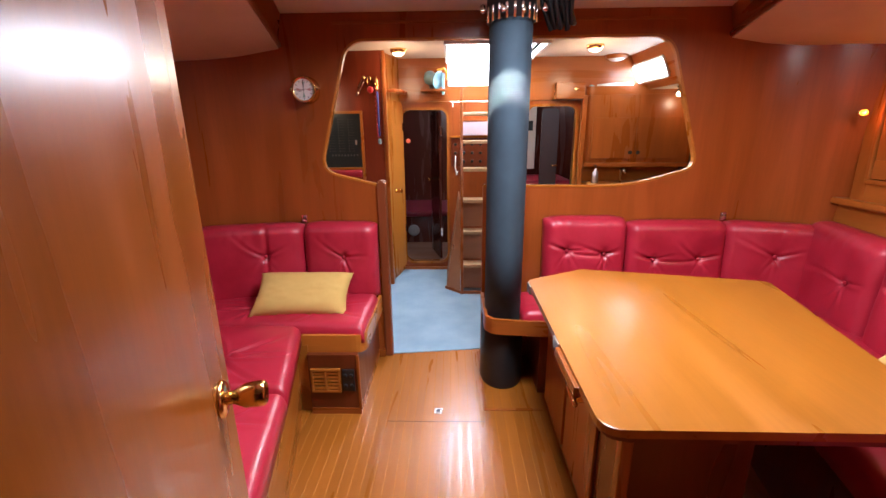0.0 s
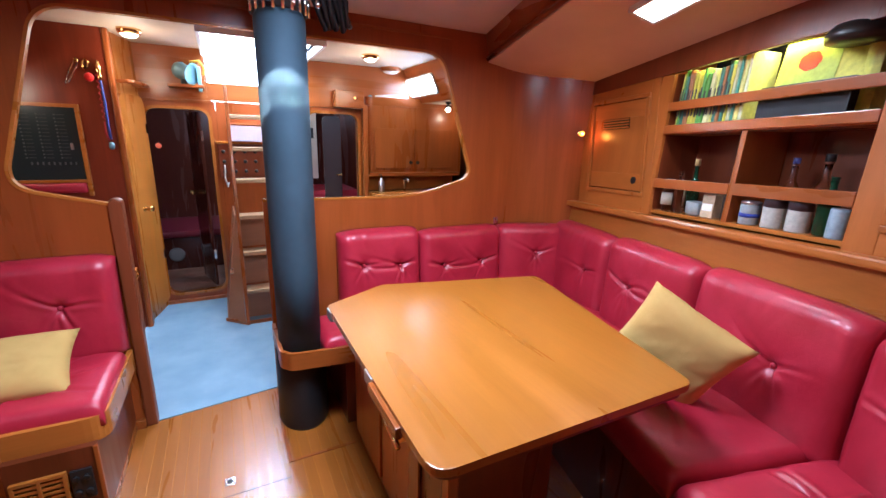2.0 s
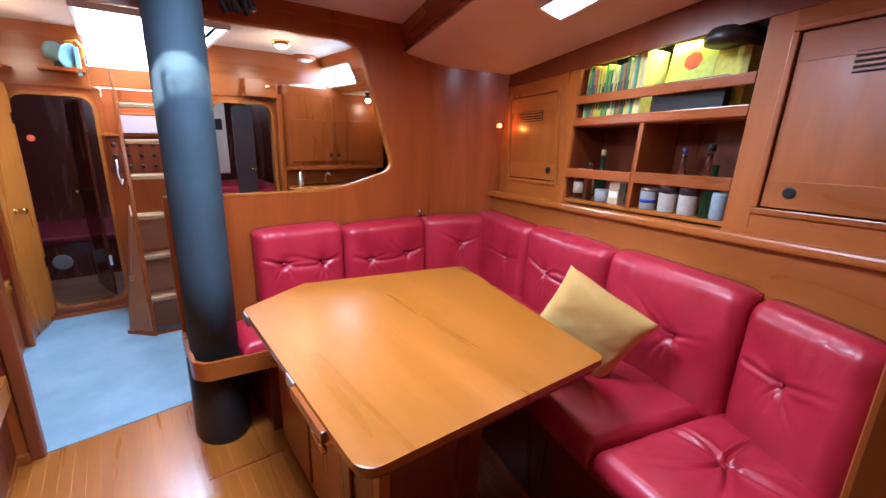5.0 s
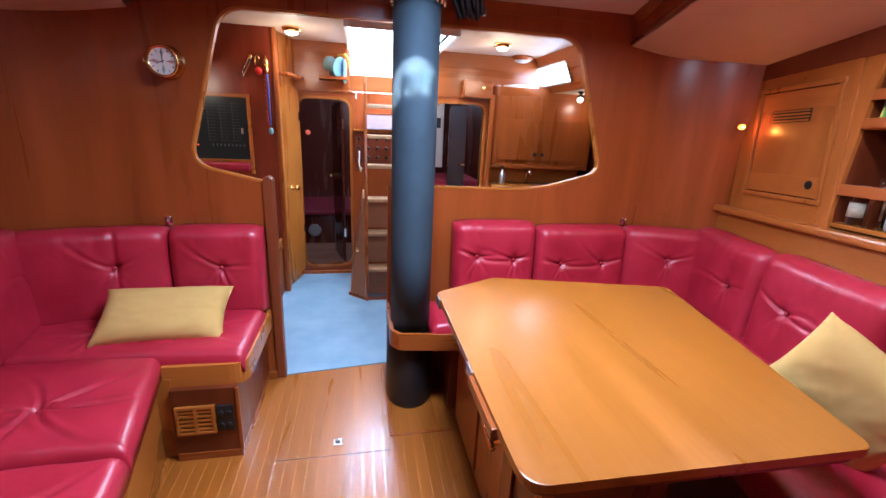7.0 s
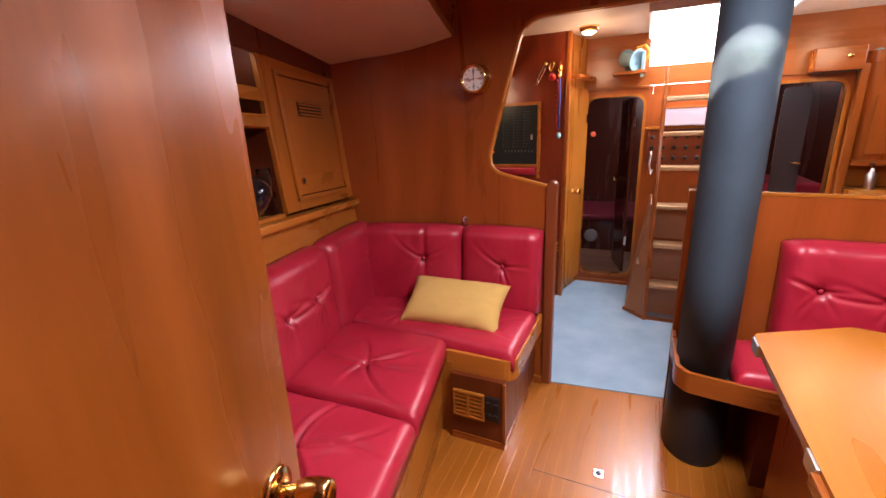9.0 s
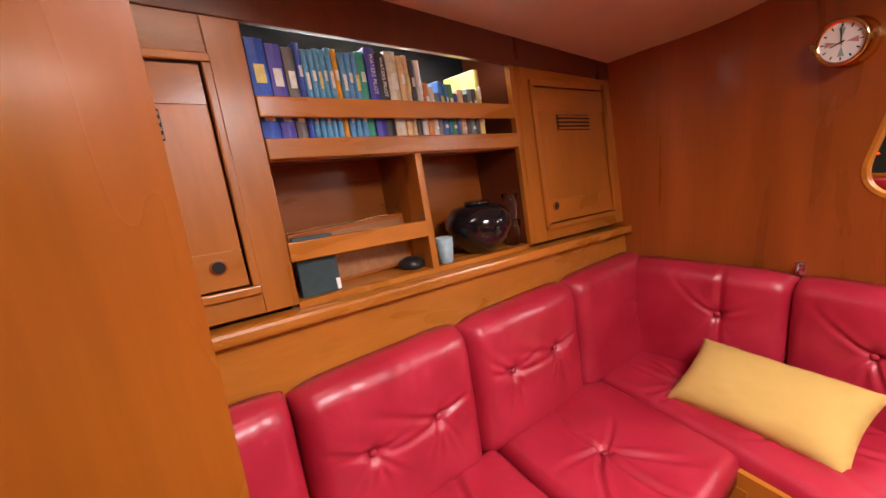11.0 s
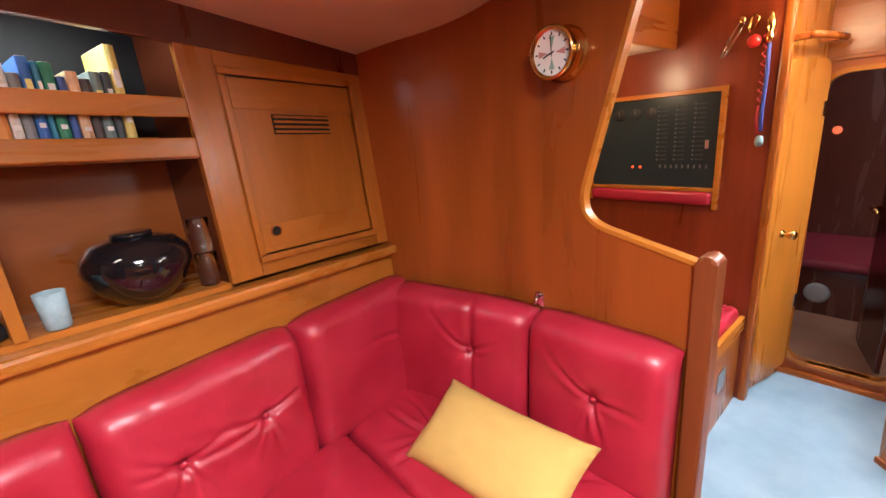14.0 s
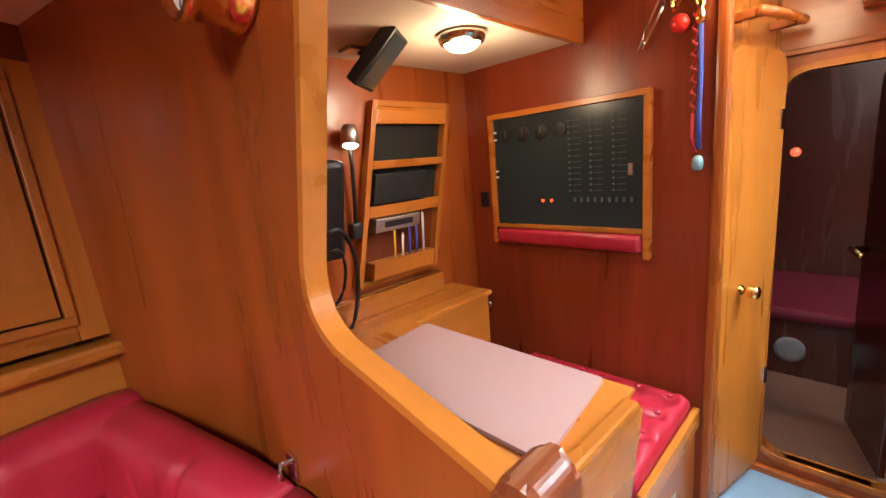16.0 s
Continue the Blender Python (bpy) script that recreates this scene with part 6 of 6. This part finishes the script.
row += [(0.02, 0.185, (0.6, 0.22, 0.05)), (0.018, 0.175, (0.62, 0.6, 0.54)), (0.02, 0.16, (0.2, 0.2, 0.2)), (0.02, 0.19, (0.04, 0.14, 0.42)), (0.012, 0.185, (0.05, 0.24, 0.36)), (0.022, 0.19, (0.03, 0.2, 0.11)), (0.016, 0.16, (0.05, 0.1, 0.3)), (0.022, 0.175, (0.66, 0.42, 0.24)), (0.02, 0.165, (0.06, 0.05, 0.05)), (0.022, 0.18, (0.15, 0.2, 0.19)), (0.018, 0.175, (0.05, 0.06, 0.07)), (0.022, 0.235, (0.68, 0.56, 0.16))]
u = 1.658
for i, (w, h, c) in enumerate(row):
    u -= w + 0.0012
    shelf_z = 1.4515
    txt = "WATERS PILOT" if i in (14, 15) else ""
    name_c = "blue" if c[2] > max(c[0], c[1]) * 1.2 else "green" if c[1] > max(c[0], c[2]) else "dark" if max(c) < 0.22 else "cream" if c[2] > 0.35 else "orange"
    bars = () if txt else ((0.62, 0.16, WHITE if i % 3 else (0.7, 0.6, 0.2)), (0.3, 0.05, WHITE)) if i % 2 == 0 or i < 3 else ((0.7, 0.1, WHITE),)
    book(MP, u, w, h * 1.1 - rb.uniform(0, 0.01), 0.17, shelf_z, c, name_c + " nautical book standing on the shelf", front=0.024 + rb.uniform(0, 0.006), bars=bars, text=txt)
bk = thing("book", MP @ Vector((0.84, 0.05, 1.4515)), "thin pale book lying flat on the shelf", "book", "books")
part("cover", boxed(0.79, 0.9, 0.0185, 0.08, 1.4517, 1.467, 0, MP), tint((0.6, 0.62, 0.5)), bk)

u = 0.885
for i in range(17):
    w = rb.uniform(0.011, 0.019)
    c = rb.choice([(0.62, 0.56, 0.05), (0.12, 0.3, 0.05), (0.35, 0.14, 0.04), (0.6, 0.58, 0.14), (0.05, 0.16, 0.1), (0.55, 0.5, 0.04), (0.65, 0.62, 0.3)])
    book(MS, u, w, 0.262 + rb.uniform(-0.025, 0.015), 0.14, 1.4835, c, "slim worn paperback standing on the shelf", lean=rb.uniform(-1.5, 1.5), front=0.03 + rb.uniform(0, 0.01), bars=((0.25, 0.45, (0.06, 0.06, 0.05)),))
    u += w + 0.002
for w, h, c, what in ((0.016, 0.285, (0.5, 0.5, 0.28), "tall pale"), (0.013, 0.29, (0.1, 0.3, 0.22), "tall teal"), (0.02, 0.3, (0.62, 0.58, 0.16), "tall yellow"), (0.016, 0.295, (0.6, 0.6, 0.36), "tall cream")):
    book(MS, u, w, h, 0.14, 1.4835, c, what + " magazine binder standing on the shelf", front=0.035, bars=((0.3, 0.12, (0.06, 0.06, 0.05)),))
    u += w + 0.002
pic = thing("picture_binder", MS @ Vector((1.4, 0.09, 1.5)), "bright yellow picture book with a red flower facing out", "book")
pm = MS @ Matrix.Translation((1.4, 0.10, 1.4835)) @ Matrix.Rotation(radians(-8), 4, "X")
part("cover", boxed(-0.13, 0.17, 0.0, 0.02, 0.0, 0.325, 0.003, pm), tint((0.62, 0.6, 0.08)), pic)
part("picture", boxed(-0.105, 0.08, -0.0025, -0.0005, 0.1, 0.3, 0, pm), tint((0.42, 0.5, 0.1)), pic)
bm = bmesh.new()
for k in range(7):
    a = k * 0.9
    lathe(bm, [(0.02, 0), (0.02, 0.0012 + 0.0002 * k)], facing(pm @ Vector((-0.02 + 0.02 * math.cos(a), -0.0027, 0.235 + 0.016 * math.sin(a))), pm.to_3x3() @ Vector((0, -1, 0))), 12)
part("flower", bm, tint((0.6, 0.06, 0.02)), pic, "printed red flower")
book(MS, 1.56, 0.05, 0.27, 0.1, 1.4835, (0.6, 0.58, 0.1), "yellow binder standing on the shelf", front=0.12)
tb = thing("black_tablet", MS @ Vector((1.45, 0.05, 1.65)), "flat black box lying on the shelf", "box")
part("case", boxed(1.29, 1.6, 0.035, 0.075, 1.4835, 1.628, 0.004, MS), black, tb)
part("screen", boxed(1.32, 1.58, 0.0335, 0.0348, 1.57, 1.622, 0, MS), smoked, tb)
hat = thing("black_hat", MS @ Vector((1.55, 0.12, 1.75)), "round black cap lying on the binders", "hat")
part("crown", lathe(bmesh.new(), [(0.1, -0.02), (0.105, 0.0), (0.09, 0.03), (0.05, 0.05), (0.01, 0.056)], Matrix.Translation(MS @ Vector((1.57, 0.075, 1.755))), 28), black, hat, smooth=True)
lamp("light_starboard_shelf", "AREA", MS @ Vector((1.25, 0.11, 1.8)), 3.6, (1.0, 0.84, 0.16), 0.05, 0.5)
# added fill that brightens the port books; this shelf has no lamp of its own
lamp("light_port_shelf", "AREA", MP @ Vector((1.25, 0.11, 1.79)), 2.9, (0.8, 0.92, 1.0), 0.04, 0.6)


def jar(m, u, v, z, profile, mat, name, label, category, group="", lid=None, band=None):
    p = m @ Vector((u, v, z))
    th = thing(name, p, label, category, group)
    part("body", lathe(bmesh.new(), profile, Matrix.Translation(p), 20), mat, th, smooth=True)
    if lid:
        r, z0, z1, lm = lid
        part("lid", lathe(bmesh.new(), [(r, z0), (r, z1), (r * 0.8, z1 + 0.002)], Matrix.Translation(p), 20), lm, th, smooth=True)
    if band:
        r, z0, z1, lm = band
        part("label_band", lathe(bmesh.new(), [(r, z0), (r, z1)], Matrix.Translation(p), 20), lm, th, smooth=True)
    return th


def bottle_shape(r, h, neck=0.35):
    return [(r * 0.95, 0), (r, 0.006), (r, h * 0.55), (r * 0.85, h * 0.64), (r * neck, h * 0.75), (r * neck, h * 0.97), (r * neck * 1.2, h * 0.975), (r * neck * 1.2, h)]


BS, JS = "bottles in the bin", "jars in the bin"
zs = 1.1035
jar(MS, 0.915, 0.07, zs, [(0.028, 0), (0.03, 0.01), (0.03, 0.11), (0.026, 0.125)], glass, "spice_jar", "glass jar with a white lid in the shelf bin", "jar", JS, (0.028, 0.126, 0.15, white_plastic), (0.0305, 0.03, 0.085, tint((0.55, 0.5, 0.36))))
jar(MS, 0.99, 0.06, zs, bottle_shape(0.026, 0.19), glass, "glass_bottle", "clear glass bottle in the shelf bin", "bottle", BS)
jar(MS, 1.0, 0.13, zs, bottle_shape(0.028, 0.22), green_glass, "glass_bottle", "corked green-brown bottle in the shelf bin", "bottle", BS, (0.012, 0.22, 0.25, tint((0.45, 0.3, 0.12))))
jar(MS, 1.09, 0.06, zs, [(0.032, 0), (0.036, 0.01), (0.038, 0.06), (0.035, 0.06)], tint((0.26, 0.27, 0.27)), "white_cup", "white cup in the shelf bin", "cup")
cr = thing("carton", MS @ Vector((1.17, 0.06, zs)), "small pale carton in the shelf bin", "carton")
part("box", boxed(1.145, 1.205, 0.035, 0.085, zs, zs + 0.1, 0.002, MS), tint((0.55, 0.42, 0.26)), cr)
part("label_bar", boxed(1.15, 1.2, 0.0338, 0.0348, zs + 0.03, zs + 0.06, 0, MS), white_face, cr)
jar(MS, 1.245, 0.07, zs, bottle_shape(0.022, 0.17), black, "glass_bottle", "small dark bottle in the shelf bin", "bottle", BS)
jar(MS, 1.36, 0.05, zs, [(0.034, 0), (0.035, 0.004), (0.035, 0.075), (0.033, 0.08)], tint((0.26, 0.27, 0.27)), "tin", "white tin with dark print bars in the shelf bin", "tin", "tins", (0.0345, 0.081, 0.09, steel), (0.0354, 0.03, 0.045, tint(NAVY)))
jar(MS, 1.45, 0.055, zs, [(0.036, 0), (0.037, 0.004), (0.037, 0.12), (0.035, 0.126)], tint((0.46, 0.44, 0.38)), "tin", "cream tin with a dark printed band in the shelf bin", "tin", "tins", (0.0355, 0.1262, 0.134, steel), (0.0374, 0.078, 0.122, tint((0.05, 0.03, 0.035))))
jar(MS, 1.54, 0.055, zs, [(0.036, 0), (0.037, 0.004), (0.037, 0.12), (0.035, 0.126)], tint((0.46, 0.44, 0.38)), "tin", "cream tin with a dark printed band in the shelf bin", "tin", "tins", (0.0355, 0.1262, 0.134, steel), (0.0374, 0.078, 0.122, tint((0.05, 0.03, 0.035))))
jar(MS, 1.62, 0.06, zs, bottle_shape(0.03, 0.2), green_glass, "glass_bottle", "green glass bottle in the shelf bin", "bottle", BS)
jar(MS, 1.67, 0.04, zs, [(0.026, 0), (0.027, 0.005), (0.027, 0.09), (0.024, 0.1)], tint((0.28, 0.36, 0.4)), "tin", "pale blue tin in the shelf bin", "tin", "tins")
jar(MS, 1.43, 0.14, zs, bottle_shape(0.028, 0.24), glass, "glass_bottle", "tall clear spirit bottle in the shelf bin", "bottle", BS, (0.012, 0.24, 0.26, tint((0.06, 0.06, 0.2))))
jar(MS, 1.54, 0.14, zs, bottle_shape(0.032, 0.25), glass, "glass_bottle", "tall clear spirit bottle in the shelf bin", "bottle", BS, (0.015, 0.25, 0.275, black))

zp = 1.0775
jar(MP, 0.972, 0.075, zp, [(0.045, 0), (0.062, 0.01), (0.102, 0.05), (0.122, 0.098), (0.119, 0.128), (0.092, 0.162), (0.05, 0.173)], ceramic_black, "vase", "round glossy black vase in the shelf bin", "vase", "", (0.046, 0.1735, 0.184, ceramic_black))
for k in range(2):
    jar(MP, 0.815, 0.06, zp + 0.1 * k, [(0.024, 0), (0.026, 0.004), (0.03, 0.05), (0.026, 0.06), (0.03, 0.094), (0.026, 0.096)], glass, "glass_tumbler", "stacked glass tumbler beside the black vase", "glass", "stacked tumblers")
jar(MP, 1.16, 0.04, zp, [(0.021, 0), (0.024, 0.004), (0.029, 0.085), (0.026, 0.085), (0.022, 0.06)], tint((0.3, 0.42, 0.46)), "paper_cup", "pale blue cup in the shelf bin", "cup")
fr = thing("framed_picture", MP @ Vector((1.42, 0.1, zp)), "gold-edged picture lying tilted in the shelf bin", "picture frame")
fm = MP @ Matrix.Translation((1.43, 0.12, zp)) @ Matrix.Rotation(radians(2.5), 4, "Y")
part("border", boxed(-0.19, 0.19, 0.0, 0.012, 0.0, 0.168, 0.003, fm), trim_wood, fr)
part("gilt_edge", boxed(-0.19, 0.19, -0.001, 0.013, 0.1685, 0.174, 0.001, fm), brass, fr, "gilt top edge")
part("picture", boxed(-0.175, 0.175, -0.0015, -0.0003, 0.012, 0.155, 0, fm), tint((0.3, 0.13, 0.05)), fr)
fd = thing("dark_folder", MP @ Vector((1.58, 0.05, zp)), "dark teal folder standing in the shelf bin", "folder")
part("cover", boxed(1.535, 1.645, 0.03, 0.05, zp, zp + 0.16, 0.003, MP), tint((0.02, 0.045, 0.05)), fd)
part("tab", boxed(1.537, 1.549, 0.028, 0.0295, zp + 0.005, zp + 0.035, 0, MP), white_plastic, fd)
jar(MP, 1.27, 0.08, zp, [(0.035, 0), (0.045, 0.008), (0.04, 0.025), (0.02, 0.035)], black, "round_pouch", "dark round pouch in the shelf bin", "pouch")

# ---- cabin sole ----
mark = thing("floor_ring", (-0.345, 1.58, 0.0), "small square chrome lifting ring set in the sole", "ring pull")
part("plate", boxed(-0.366, -0.324, 1.556, 1.602, 0.0005, 0.004, 0.001), chrome, mark)
part("dimple", lathe(bmesh.new(), [(0.011, 0), (0.011, 0.0008)], Matrix.Translation((-0.345, 1.579, 0.004)), 16), hole_mat, mark)
hf = thing("hatch_frame", (0.02, 1.6, 0.0), "thin mahogany beading round a sole panel at the mast foot", "beading")
for a in ((-0.108, -0.094, 1.6, 2.19), (-0.108, 0.2, 1.585, 1.599)):
    part("bead", boxed(a[0], a[1], a[2], a[3], 0.0004, 0.007, 0.002), trim_wood, hf)
hf = thing("hatch_frame", (0.1, 0.9, 0.0), "thin steel-edged beading on the sole beside the table", "beading")
part("bead", boxed(0.135, 0.147, 0.6, 1.02, 0.0004, 0.008, 0.002), trim_wood, hf)
part("bead", boxed(0.160, 0.168, 0.6, 1.02, 0.0004, 0.006, 0.002), steel, hf)
for y in (1.5,):
    se = thing("panel_seam", (-0.3, y, 0), "dark joint of a lifting panel in the sole", "joint")
    part("line", boxed(-0.6, -0.11, y - 0.0015, y + 0.0015, 0.0003, 0.0009), boot_mat, se)
sole = solid("floor", boxed(-2.09, 2.11, -1.86, 2.16, -0.0055, -0.0012), holly, "glossy teak and holly cabin sole", kind="structure")
pitch = 0.046
x = -1.2
while x < 1.3:
    part("plank", boxed(x, x + pitch - 0.0035, -1.2, 2.148 if x > -0.09 or x < -0.7 else 2.166 + 0.116 * (x + 0.655), -0.0035, 0.0), plank_wood, sole)
    x += pitch
